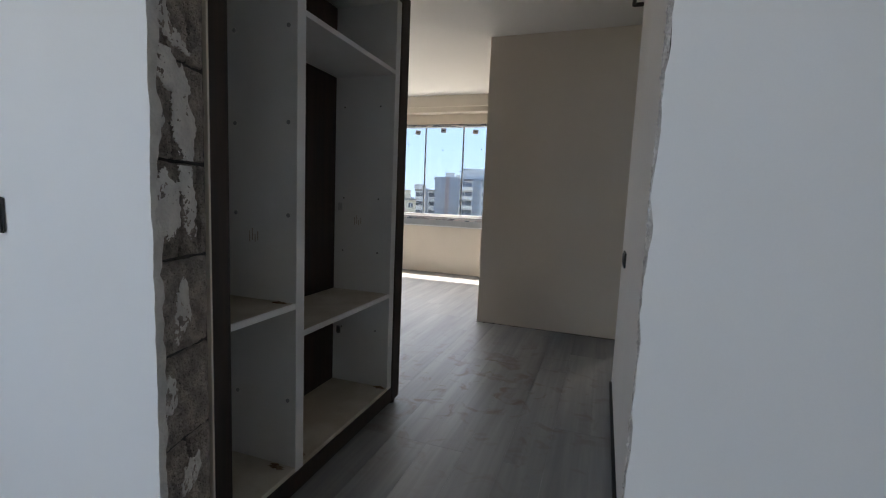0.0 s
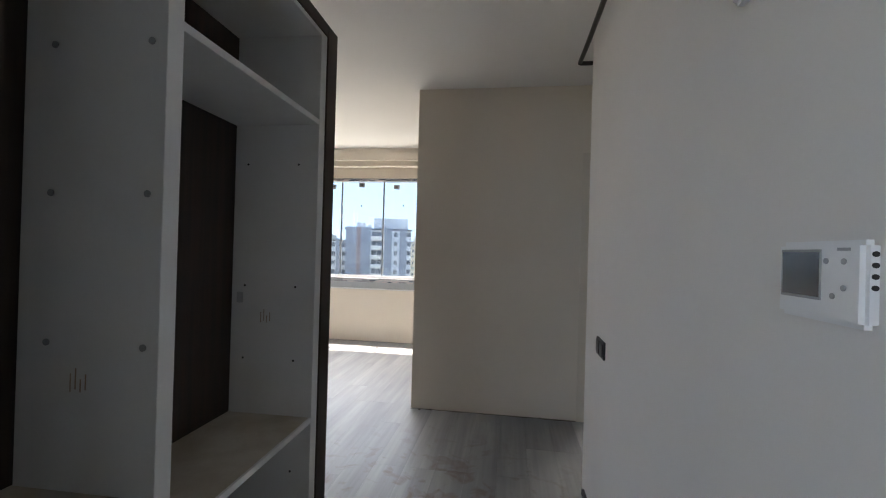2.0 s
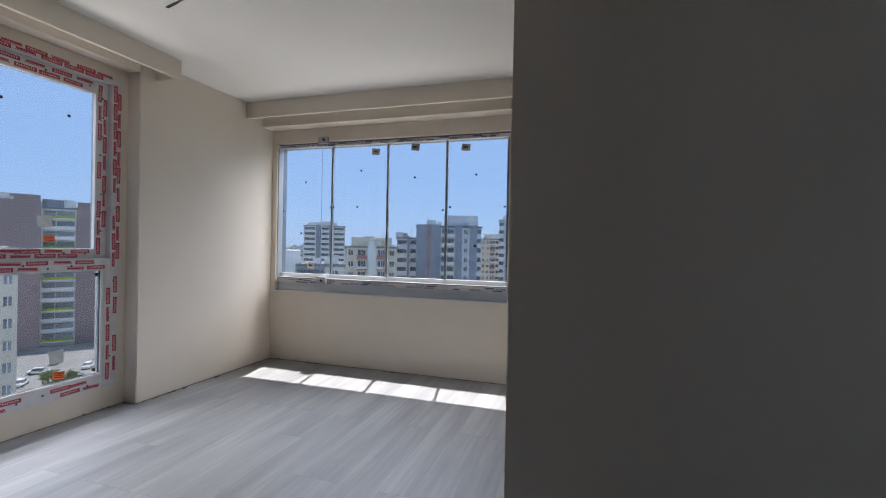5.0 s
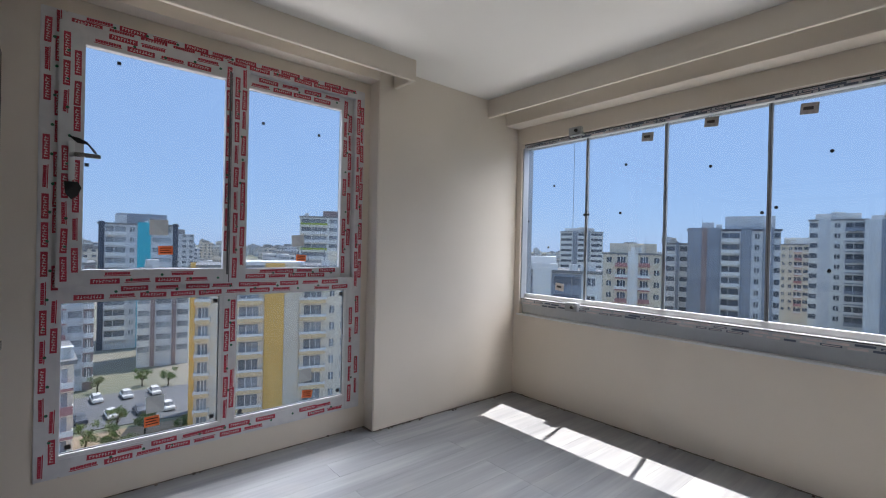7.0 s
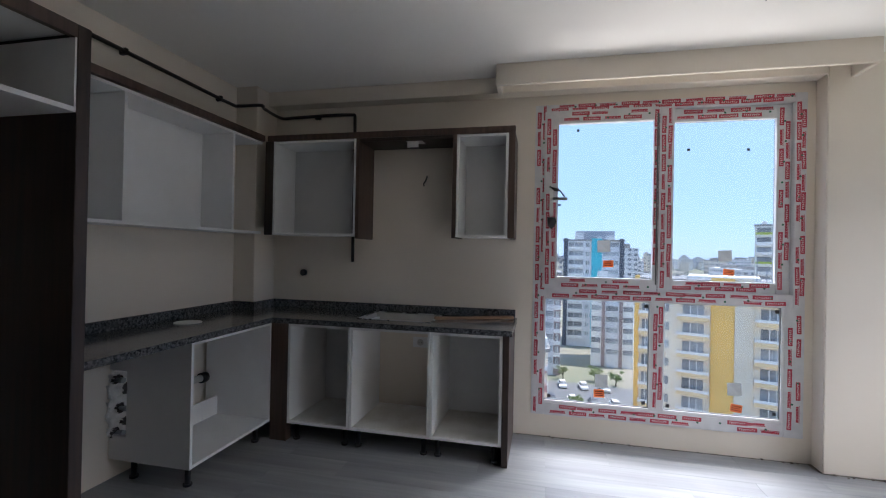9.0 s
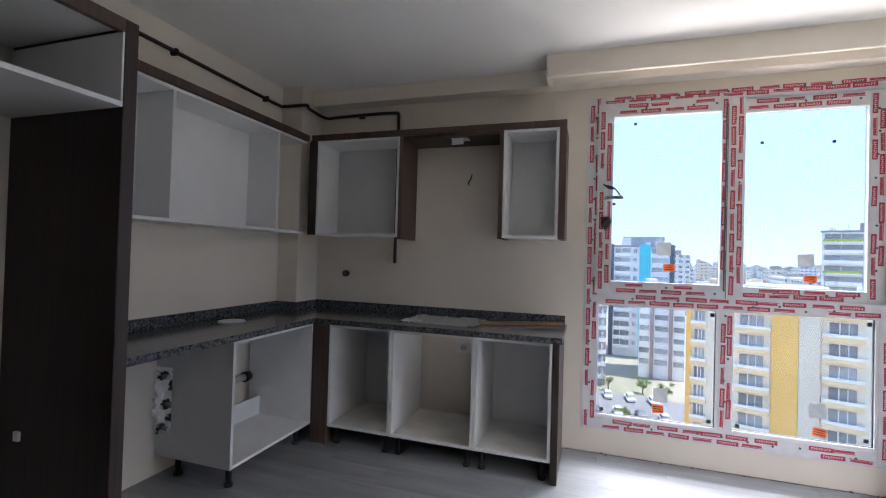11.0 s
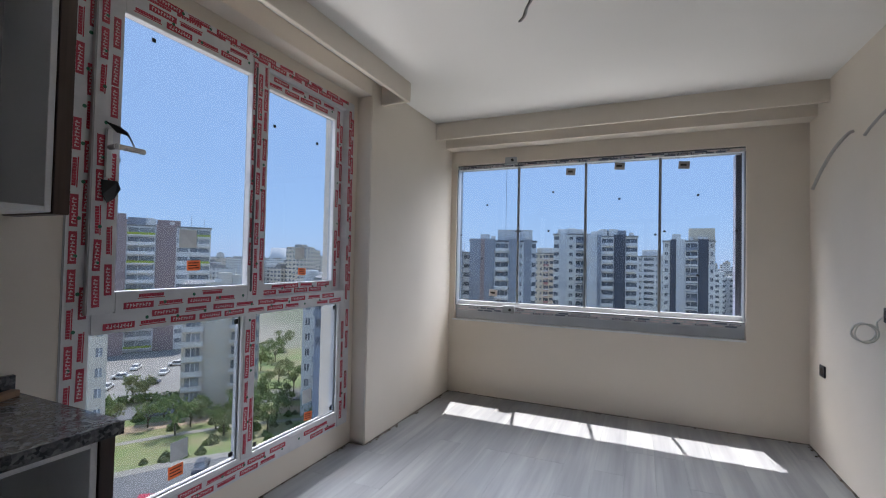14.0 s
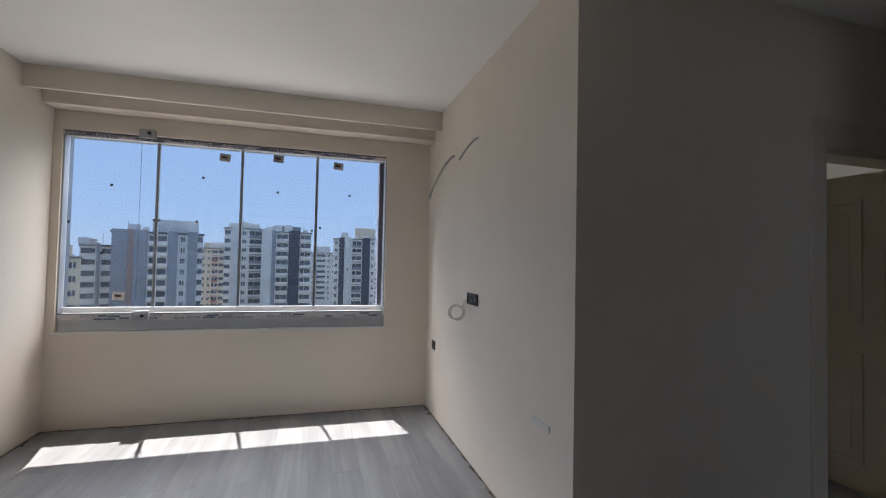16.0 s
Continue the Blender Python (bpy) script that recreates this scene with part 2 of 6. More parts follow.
NAVY = material("navy_print", (0.11, 0.135, 0.20), 0.5, 0.08, 20, 90, 0.0)
BLACK = material("black_plastic", (0.018, 0.018, 0.019), 0.4, 0.1, 9, 90, 0.02)
SMOKE = material("smoked_plastic", (0.022, 0.020, 0.018), 0.2, 0.1, 5, 60, 0.0)
WHITE_PLASTIC = material("white_plastic", (0.80, 0.80, 0.79), 0.35, 0.01, 9, 90, 0.0)
GREY_LABEL = material("grey_label", (0.36, 0.37, 0.37), 0.6, 0.08, 12, 90, 0.0)
BROWN_LABEL = material("brown_label", (0.42, 0.30, 0.22), 0.6, 0.2, 40, 90, 0.0, second=(0.55, 0.45, 0.36))
PALE_LABEL = backlit(material("pale_film_label", (0.40, 0.41, 0.41), 0.6, 0.06, 12, 90, 0.0))
ORANGE_LABEL = backlit(material("thin_orange_label", (0.62, 0.25, 0.11), 0.6, 0.08, 12, 90, 0.0), 0.5)
TAN_LABEL = backlit(material("thin_brown_label", (0.36, 0.33, 0.31), 0.6, 0.2, 40, 90, 0.0, second=(0.48, 0.45, 0.42)), 0.5)
CONDUIT = material("grey_conduit", (0.52, 0.50, 0.47), 0.6, 0.04, 12, 90, 0.05)
CABLE = material("white_cable", (0.72, 0.69, 0.62), 0.5, 0.04, 12, 90, 0.0)
GASPIPE = material("dark_pipe", (0.022, 0.014, 0.011), 0.35, 0.1, 12, 90, 0.05)
DOOR_PAINT = material("cream_door_lacquer", (0.62, 0.56, 0.44), 0.4, 0.02, 3, 90, 0.01)
DOOR_FRAME = material("cream_door_frame", (0.74, 0.665, 0.56), 0.4, 0.02, 3, 90, 0.01)
DUST = material("brown_dust", (0.16, 0.075, 0.035), 0.95, 0.3, 30, 90, 0.3, second=(0.3, 0.2, 0.12))
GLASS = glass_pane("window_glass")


def granite():
    m = bpy.data.materials.new("speckled_granite")
    m.use_nodes = True
    n, k = m.node_tree.nodes, m.node_tree.links
    p = n["Principled BSDF"]
    geo = n.new("ShaderNodeNewGeometry")
    v = n.new("ShaderNodeTexVoronoi")
    v.inputs["Scale"].default_value = 105
    a = n.new("ShaderNodeTexNoise")
    a.inputs["Scale"].default_value, a.inputs["Detail"].default_value = 48, 5
    for x in (v, a):
        k.new(geo.outputs["Position"], x.inputs["Vector"])
    r = n.new("ShaderNodeValToRGB")
    r.color_ramp.elements[0].color, r.color_ramp.elements[0].position = (0.022, 0.024, 0.028, 1), 0.36
    r.color_ramp.elements[1].color, r.color_ramp.elements[1].position = (0.20, 0.205, 0.21, 1), 0.76
    mx = n.new("ShaderNodeMix")
    mx.data_type = 'FLOAT'
    mx.inputs[0].default_value = 0.45
    k.new(a.outputs[0], mx.inputs[2])
    k.new(v.outputs["Color"], mx.inputs[3])
    k.new(mx.outputs[0], r.inputs[0])
    k.new(r.outputs[0], p.inputs["Base Color"])
    p.inputs["Roughness"].default_value = 0.15
    return m


GRANITE = granite()


# ---------------------------------------------------------------- mesh helpers
def box(bm, x0, x1, y0, y1, z0, z1, mat=0, bevel=0.0):
    vs = [bm.verts.new((x, y, z)) for z in (z0, z1) for y in (y0, y1) for x in (x0, x1)]
    fs = [bm.faces.new([vs[i] for i in q]) for q in ((0, 2, 3, 1), (4, 5, 7, 6), (0, 1, 5, 4), (2, 6, 7, 3), (0, 4, 6, 2), (1, 3, 7, 5))]
    for f in fs:
        f.material_index = mat
    if bevel:
        es = {e for f in fs for e in f.edges}
        bmesh.ops.bevel(bm, geom=list(es), offset=bevel, segments=2, affect='EDGES')
    return vs


def cyl(bm, p0, p1, r, seg=12, r2=None, mat=0):
    p0, p1 = Vector(p0), Vector(p1)
    d = p1 - p0
    q = d.to_track_quat('Z', 'Y').to_matrix().to_4x4()
    g = bmesh.ops.create_cone(bm, cap_ends=True, segments=seg, radius1=r, radius2=r if r2 is None else r2, depth=d.length, matrix=Matrix.Translation((p0 + p1) / 2) @ q)
    for v in g["verts"]:
        for f in v.link_faces:
            f.material_index = mat
            f.smooth = len(f.verts) == 4


def tube(name, pts, r, mat, parent=None, seg=8, label=""):
    """A bent pipe or cable along pts, as a mesh."""
    bm = bmesh.new()
    pts = [Vector(p) for p in pts]
    rings = []
    ref = Vector((0.3, 0.2, 0.93)).normalized()
    for i, p in enumerate(pts):
        d = (pts[min(i + 1, len(pts) - 1)] - pts[max(i - 1, 0)]).normalized()
        u = d.cross(ref)
        if u.length < 0.05:
            u = d.cross(Vector((1, 0, 0)))
        u.normalize()
        v = d.cross(u)
        rings.append([bm.verts.new(p + r * (math.cos(a) * u + math.sin(a) * v)) for a in [2 * math.pi * j / seg for j in range(seg)]])
    for a, b in zip(rings, rings[1:]):
        for j in range(seg):
            f = bm.faces.new((a[j], a[(j + 1) % seg], b[(j + 1) % seg], b[j]))
            f.smooth = True
    bm.faces.new(rings[0][::-1])
    bm.faces.new(rings[-1])
    return part(name, bm, mat, parent, label)


def smooth_path(pts, n=6):
    """Rounded path through pts (Catmull-Rom)."""
    P = [Vector(p) for p in pts]
    P = [P[0] * 2 - P[1]] + P + [P[-1] * 2 - P[-2]]
    out = []
    for a, b, c, d in zip(P, P[1:], P[2:], P[3:]):
        for i in range(n):
            t = i / n
            out.append(0.5 * (2 * b + (c - a) * t + (2 * a - 5 * b + 4 * c - d) * t * t + (3 * b - a - 3 * c + d) * t ** 3))
    return out + [P[-2]]


def part(name, bm, mat, parent=None, label=""):
    me = bpy.data.meshes.new(name)
    bmesh.ops.recalc_face_normals(bm, faces=bm.faces)
    bm.to_mesh(me)
    bm.free()
    for x in (mat if isinstance(mat, (list, tuple)) else [mat]):
        me.materials.append(x)
    ob = new(name, me)
    if parent is not None:
        ob.parent = parent
        ob.matrix_parent_inverse = parent.matrix_basis.inverted()
    if label:
        tagged(ob, label)
    return ob


def boxpart(name, dims, mat, parent=None, label="", bevel=0.0):
    bm = bmesh.new()
    box(bm, *dims, bevel=bevel)
    return part(name, bm, mat, parent, label)


def boxes(name, rows, mat, parent=None, label="", bevel=0.0):
    bm = bmesh.new()
    for r in rows:
        box(bm, *r, bevel=bevel)
    return part(name, bm, mat, parent, label)


def thing(name, at, label, category, group=""):
    ob = new(name)
    ob.empty_display_size = 0.1
    ob.matrix_basis = Matrix.Translation(at)
    return tagged(ob, label, category, group)


def structure(ob, label, category):
    return tagged(ob, label, category, kind="structure")


def child(name, mesh, parent, m):
    """A further object on shared mesh data."""
    ob = new(name, mesh)
    ob.parent = parent
    ob.matrix_parent_inverse = parent.matrix_basis.inverted()
    ob.matrix_basis = m
    return ob


# ---------------------------------------------------------------- structure
H = 2.757
XW, XP, YN, YK = -3.24, -3.11, 2.58, -3.35     # west wall, pier face, balcony wall, kitchen back wall
XH, YH, YE, YS = 1.266, -1.06, -3.396, -3.60               # hall east wall, its end, north face of the entrance wall

floor = structure(boxpart("floor", (-3.6, 4.4, -7.2, 2.86, -0.25, -0.012), SCREED), "grey screed floor under pale washed oak laminate", "floor")
structure(boxpart("ceiling", (-3.6, 4.4, -7.2, 2.86, H, H + 0.2), CEIL), "smooth off-white painted ceiling", "ceiling")

# west wall with the tall window, and the thicker pier towards the balcony corner
WY0, WY1, WZ0, WZ1 = -0.89, 0.948, 0.170, 2.563
structure(boxes("wall_west", [(-3.5, XW, YK - 0.2, WY0, 0, H), (-3.5, XW, WY1, 1.0, 0, H), (-3.5, XW, WY0, WY1, 0, WZ0), (-3.5, XW, WY0, WY1, WZ1, H)], CREAM), "cream painted wall around the tall window and kitchen", "wall")
structure(boxpart("wall_pier", (-3.5, XP, 1.0, 2.75, 0, H), CREAM, bevel=0.006), "cream painted wall pier beside the tall window", "wall")
# balcony wall
NX0, NX1, NZ0, NZ1 = -3.05, -0.425, 0.765, 2.415
structure(boxes("wall_north", [(XP, NX0, YN, 2.75, 0, H), (NX1, 0.0, YN, 2.86, 0, H), (NX0, NX1, YN, 2.86, 0, NZ0), (NX0, NX1, YN, 2.86, NZ1, H)], CREAM), "cream painted parapet wall under the balcony glazing", "wall")
# partition between living room and bedroom, L-shaped, with the bedroom doorway
DX0, DX1, DZ = 1.48, 2.33, 2.05
structure(boxpart("wall_east", (0.0, 0.14, 0.15, 2.86, 0, H), CREAM), "cream painted side wall with sockets and loose cables", "wall")
structure(boxes("wall_partition", [(0.0, DX0, 0.0, 0.15, 0, H), (DX1, 4.4, 0.0, 0.15, 0, H), (DX0, DX1, 0.0, 0.15, DZ, H)], CREAM), "beige painted partition wall with a bedroom doorway", "wall")
# hall east wall and the corridor that turns off behind it
structure(boxes("wall_hall", [(XH, XH + 0.15, YE, YH, 0, H), (XH + 0.15, 4.4, YH - 0.15, YH, 0, H)], HALL_PAINT), "white painted hall wall with intercom and fuse box", "wall")
structure(boxpart("wall_corridor_end", (4.4, 4.55, YH - 0.15, 2.86, 0, H), WHITE_WALL), "plain white wall closing the corridor", "wall")
structure(boxpart("wall_kitchen", (-3.24, -0.3, YK - 0.17, YK, 0, H), CREAM), "cream painted wall behind the kitchen counter", "wall")
structure(boxpart("wall_column", (XW, -2.955, YK, -3.15, 0, H), CREAM, bevel=0.004), "cream painted corner column in the kitchen", "wall")
structure(boxpart("wall_niche", (-0.565, -0.345, YK, -2.66, 0, H), CREAM), "cream wall between wardrobe and kitchen", "wall")
structure(boxpart("wall_bedroom_north", (3.6, 4.4, YN, 2.86, 0, H), CREAM), "plain cream bedroom wall", "wall")
structure(boxes("wall_bedroom_window", [(0.14, 2.45, YN, 2.86, 0, H), (2.45, 3.6, YN, 2.86, 0, 0.77), (2.45, 3.6, YN, 2.86, 2.35, H)], CREAM), "cream bedroom wall around its window", "wall")
# entrance wall with the broken-out opening
structure(boxes("wall_entrance_west", [(-1.7, -0.3, YS, YK - 0.1705, 0, H), (-0.3, 0.138, YS, YE, 0, H)], WHITE_WALL), "white plastered wall beside a rough broken opening", "wall")
structure(boxpart("wall_entrance_east", (1.232, 2.7, YS, YE, 0, H), WHITE_WALL), "white plastered wall beside a rough broken opening", "wall")
structure(boxpart("wall_entrance_lintel", (0.138, 1.232, YS, YE, 2.42, H), WHITE_WALL), "white plastered lintel over the broken opening", "wall")
structure(boxpart("wall_foyer_west", (-1.85, -1.7, -7.2, YK - 0.1705, 0, H), WHITE_WALL), "plain white foyer wall", "wall")
structure(boxpart("wall_foyer_east", (2.7, 2.85, -7.2, YE, 0, H), WHITE_WALL), "plain white foyer wall", "wall")
# unseen wall; its opening is assumed, for the foyer lamp
structure(boxes("wall_foyer_south", [(-1.85, -1.6, -7.2, -7.05, 0, H), (0.1, 2.85, -7.2, -7.05, 0, H), (-1.6, 0.1, -7.2, -7.05, 0, 0.9), (-1.6, 0.1, -7.2, -7.05, 2.5, H)], WHITE_WALL), "plain white foyer wall with an assumed window opening", "wall")

# dropped beams and curtain coves
structure(boxpart("beam_north", (XP, 0.0, 2.40, YN, 2.562, H), CREAM, bevel=0.003), "cream painted beam over the balcony glazing", "beam")
structure(boxpart("cornice_north", (XP, 0.0, 2.157, 2.187, 2.592, H, ), CREAM, bevel=0.003), "cream plasterboard curtain cove board", "cornice")
structure(boxpart("beam_west", (XW, -3.11, -3.15, 1.0, 2.635, H), CREAM, bevel=0.003), "cream painted beam over the tall window", "beam")
structure(boxes("cornice_west", [(-2.895, -2.865, -1.165, 1.155, 2.605, H), (-3.11, -2.895, -1.165, -1.135, 2.605, H), (-3.11, -2.895, 1.125, 1.155, 2.605, H)], CREAM, bevel=0.003), "cream plasterboard curtain cove over the window", "cornice")


def floor_gap(name, x0, y0, x1, y1, w, seed):
    """Dark uneven gap and plaster crumbs where floor and wall meet."""
    rnd = random.Random(seed)
    bm = bmesh.new()
    a, b = Vector((x0, y0, 0)), Vector((x1, y1, 0))
    d = (b - a).normalized()
    nrm = Vector((-d.y, d.x, 0))
    n = max(int((b - a).length / 0.05), 2)
    lo, hi = [], []
    for i in range(n + 1):
        p = a + (b - a) * i / n
        lo.append(bm.verts.new(p + Vector((0, 0, 0.003))))
        hi.append(bm.verts.new(p + nrm * w * (0.35 + 0.75 * rnd.random()) + Vector((0, 0, 0.003))))
    for i in range(n):
        bm.faces.new((lo[i], lo[i + 1], hi[i + 1], hi[i]))
    for i in range(n // 3):
        t = rnd.random()
        c = a + (b - a) * t + nrm * w * rnd.uniform(0.4, 1.6)
        s = rnd.uniform(0.003, 0.008)
        box(bm, c.x - s, c.x + s, c.y - s, c.y + s, 0.003, 0.003 + s)
    return structure(part(name, bm, GAP), "dirty open joint between laminate and wall", "trim")


floor_gap("trim_north", 0.0, YN, XP, YN, 0.024, 1)
floor_gap("trim_pier", XP, YN, XP, 1.0, 0.026, 2)
floor_gap("trim_pier_end", XP, 1.0, XW, 1.0, 0.03, 21)
floor_gap("trim_window", XW, 1.0, XW, -1.0, 0.016, 3)
floor_gap("trim_east", 0.0, 0.0, 0.0, YN, 0.022, 4)
floor_gap("trim_partition", 1.38, 0.0, 0.0, 0.0, 0.026, 5)
structure(boxpart("baseboard", (XH - 0.016, XH, YE, -1.14, 0.0, 0.03), BLACK), "thin dark strip along the foot of the hall wall", "trim")


# ---------------------------------------------------------------- tall window in the west wall
def print_mesh(name, w, h, solid):
    """One printed mark of the protective film: red plate with a pale bar, or thin red strokes."""
    bm = bmesh.new()
    t = 0.0008
    if solid:
        box(bm, 0, t, -w / 2, w / 2, -h / 2, h / 2)
        n = 8
        for i in range(n):
            c = -w * 0.42 + w * 0.84 * (i + 0.5) / n
            box(bm, t, t + 0.0004, c - w * 0.038, c - w * 0.014, -h * 0.27, h * 0.27, 1)
            box(bm, t, t + 0.0004, c - w * 0.014, c + w * 0.032, h * 0.10 * (1 - i % 3), h * (0.10 * (1 - i % 3) + 0.17), 1)
    else:
        n = 10
        for i in range(n):
            c = -w * 0.46 + w * 0.92 * (i + 0.5) / n
            box(bm, 0, t, c - w * 0.042, c + w * 0.042, -h * 0.14, h * 0.48)
        box(bm, 0, t, -w * 0.5, w * 0.5, -h * 0.42, -h * 0.24)
    me = bpy.data.meshes.new(name)
    bm.to_mesh(me)
    bm.free()
    me.materials.append(RED)
    me.materials.append(PRINT_WHITE)
    return me


def dot_mesh():
    bm = bmesh.new()
    cyl(bm, (0, 0, 0), (0.001, 0, 0), 0.0075, 10)
    me = bpy.data.meshes.new("print_dot")
    bm.to_mesh(me)
    bm.free()
    me.materials.append(GREEN)
    return me


PLATE, STROKE, DOT = print_mesh("film_plate", 0.126, 0.028, True), print_mesh("film_stroke", 0.12, 0.023, False), dot_mesh()


def film_prints(parent, x, y0, y1, z0, z1, seed):
    """Rows of printed marks on a profile face that looks towards +x."""
    rnd = random.Random(seed)
    upright = (z1 - z0) > (y1 - y0)
    lo, hi = (z0, z1) if upright else (y0, y1)
    a0, a1 = (y0, y1) if upright else (z0, z1)
    two = (a1 - a0) > 0.05
    s = lo + rnd.uniform(0.07, 0.12)
    i = seed
    while s < hi - 0.06:
        for row in ((0.3, 0.72) if two else (0.5,)):
            off = rnd.uniform(0.045, 0.085) if (two and row > 0.5) else 0.0
            if rnd.random() < 0.06:
                continue
            if s + off > hi - 0.06:
                continue
            c = a0 + (a1 - a0) * row
            me = PLATE if (i + (row > 0.5)) % 2 == 0 or rnd.random() < 0.2 else STROKE
            spin = pose(0, 0, 0, 90 if upright else (0 if i % 3 else 180), 0, 0)
            p = (x, c, s + off) if upright else (x, s + off, c)
            child("film_print", me, parent, Matrix.Translation(p) @ spin @ pose(0, 0, 0, rnd.uniform(-1.5, 1.5)))
        c = a0 + (a1 - a0) * rnd.uniform(0.3, 0.7)
        p = (x, c, s + 0.115) if upright else (x, s + 0.115, c)
        if s + 0.115 < hi - 0.02:
            child("film_dot", DOT, parent, Matrix.Translation(p))
        s += rnd.uniform(0.138, 0.15)
        i += 1


def bar(name, parent, dims, mat=PVC, bevel=0.004, prints=None, label=""):
    ob = boxpart(name, dims, mat, parent, label, bevel)
    if prints is not None:
        film_prints(ob, dims[1] + 0.0003, dims[2], dims[3], dims[4], dims[5], prints)
    return ob


win = structure(thing("window_1", (XW, 0.04, WZ0), "tall four-light white PVC window still in red-printed film", "window"), "tall four-light white PVC window still in red-printed film", "window")
fx0, fx1 = XW - 0.07, XW + 0.006
TZ0, TZ1 = 1.065, 1.158
MY0, MY1 = -0.028, 0.058
bar("window_frame", win, (fx0, fx1, WY0, -0.79, WZ0, WZ1), prints=1)
bar("window_frame", win, (fx0, fx1, WY1 - 0.078 - 0.045, WY1, WZ0, 1.065), prints=2)
bar("window_frame", win, (fx0, fx1, 0.876, WY1, 1.065, WZ1), prints=3)
bar("window_frame", win, (fx0, fx1, -0.79, WY1 - 0.072, WZ1 - 0.062, WZ1), prints=4)
bar("window_frame", win, (fx0, fx1, -0.79, WY1 - 0.123, WZ0, WZ0 + 0.098), prints=5)
bar("transom", win, (fx0, fx1 + 0.001, -0.79, 0.876, TZ0, TZ1), prints=6)
bar("mullion", win, (fx0, fx1 - 0.001, MY0, MY1, WZ0 + 0.098, TZ0), prints=7)
bar("mullion", win, (fx0, fx1 - 0.001, 0.006, 0.106, TZ1, WZ1 - 0.062), prints=8)
# opening sash, set proud of the frame
sx0, sx1 = fx1 - 0.03, fx1 + 0.022
S0, S1, SZ0, SZ1 = -0.818, -0.002, 1.150, 2.508
bar("sash_stile", win, (sx0, sx1, S0, S0 + 0.105, SZ0, SZ1), prints=9)
bar("sash_stile", win, (sx0, sx1 - 0.004, -0.034, S1, SZ0, SZ1), prints=15)
bar("sash_rail", win, (sx0, sx1 - 0.001, S0 + 0.105, -0.034, SZ0, SZ0 + 0.088), prints=10)
bar("sash_rail", win, (sx0, sx1 - 0.001, S0 + 0.105, -0.034, SZ1 - 0.1, SZ1), prints=11)
boxpart("gasket", (sx1 - 0.004, sx1 + 0.001, -0.016, -0.006, SZ0 + 0.05, SZ1 - 0.05), ALU_DARK, win)
boxpart("gasket", (fx1 - 0.002, fx1 + 0.002, 0.001, 0.006, SZ0, SZ1 - 0.05), ALU_DARK, win)
# second sash, set back in the frame
rx0, rx1 = fx0 - 0.02, fx1 - 0.045
bar("sash_stile", win, (rx0, rx1, 0.785, 0.876, TZ1, 2.501), prints=12)
bar("sash_rail", win, (rx0, rx1 - 0.001, 0.106, 0.785, 2.404, 2.501), prints=13)
bar("sash_rail", win, (rx0, rx1 - 0.001, 0.106, 0.785, TZ1, 1.232), prints=14)
bar("sash_stile", win, (rx0, rx1 - 0.002, 0.106, 0.116, 1.232, 2.404), PVC)
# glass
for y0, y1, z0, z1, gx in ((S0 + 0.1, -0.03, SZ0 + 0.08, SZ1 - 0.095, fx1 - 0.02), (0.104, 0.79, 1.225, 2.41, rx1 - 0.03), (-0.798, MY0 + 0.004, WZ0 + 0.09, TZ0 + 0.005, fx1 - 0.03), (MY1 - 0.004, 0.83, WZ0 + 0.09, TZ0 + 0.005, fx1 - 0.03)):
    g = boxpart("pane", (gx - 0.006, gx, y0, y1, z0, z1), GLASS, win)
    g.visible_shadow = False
for y0, y1, z0, z1 in ((-0.79, MY0, WZ0 + 0.098, TZ0), (MY1, 0.825, WZ0 + 0.098, TZ0)):
    boxes("glazing_bead", [(fx1 - 0.03, fx1 - 0.004, y0, y1, z0, z0 + 0.016), (fx1 - 0.03, fx1 - 0.004, y1 - 0.014, y1, z0 + 0.016, z1)], PVC_IN, win, "bare white glazing bead")
    boxpart("gasket", (fx1 - 0.029, fx1 - 0.018, y1 - 0.019, y1 - 0.0142, z0 + 0.016, z1), ALU_DARK, win)
    boxpart("gasket", (fx1 - 0.029, fx1 - 0.018, y0, y1 - 0.014, z0 + 0.0165, z0 + 0.021), ALU_DARK, win)
    for cy, cz in ((y0 + 0.035, z0 + 0.045), (y1 - 0.045, z0 + 0.05), (y1 - 0.035, z1 - 0.03)):
        bm = bmesh.new()
        box(bm, -0.002, 0.004, -0.013, 0.013, -0.013, 0.013, bevel=0.002)
        o = part("corner_clip", bm, BLACK, win)
        o.matrix_basis = Matrix.Translation((fx1 - 0.026, cy, cz)) @ pose(0, 0, 0, random.uniform(-15, 15))
        o.matrix_parent_inverse = win.matrix_basis.inverted()


def label_on(name, parent, x, y, z, w, h, mat, strokes, tilt=0):
    bm = bmesh.new()
    box(bm, 0, 0.0012, -w / 2, w / 2, -h / 2, h / 2)
    for i in range(strokes):
        c = h * (0.5 - (i + 1) / (strokes + 1))
        box(bm, 0.0012, 0.0016, -w * 0.4, w * (0.4 - 0.12 * (i % 2)), c - h * 0.05, c + h * 0.05, 1)
    o = part(name, bm, [mat, GASPIPE], parent)
    o.matrix_parent_inverse = parent.matrix_basis.inverted()
    o.matrix_basis = Matrix.Translation((x, y, z)) @ pose(0, 0, 0, tilt)


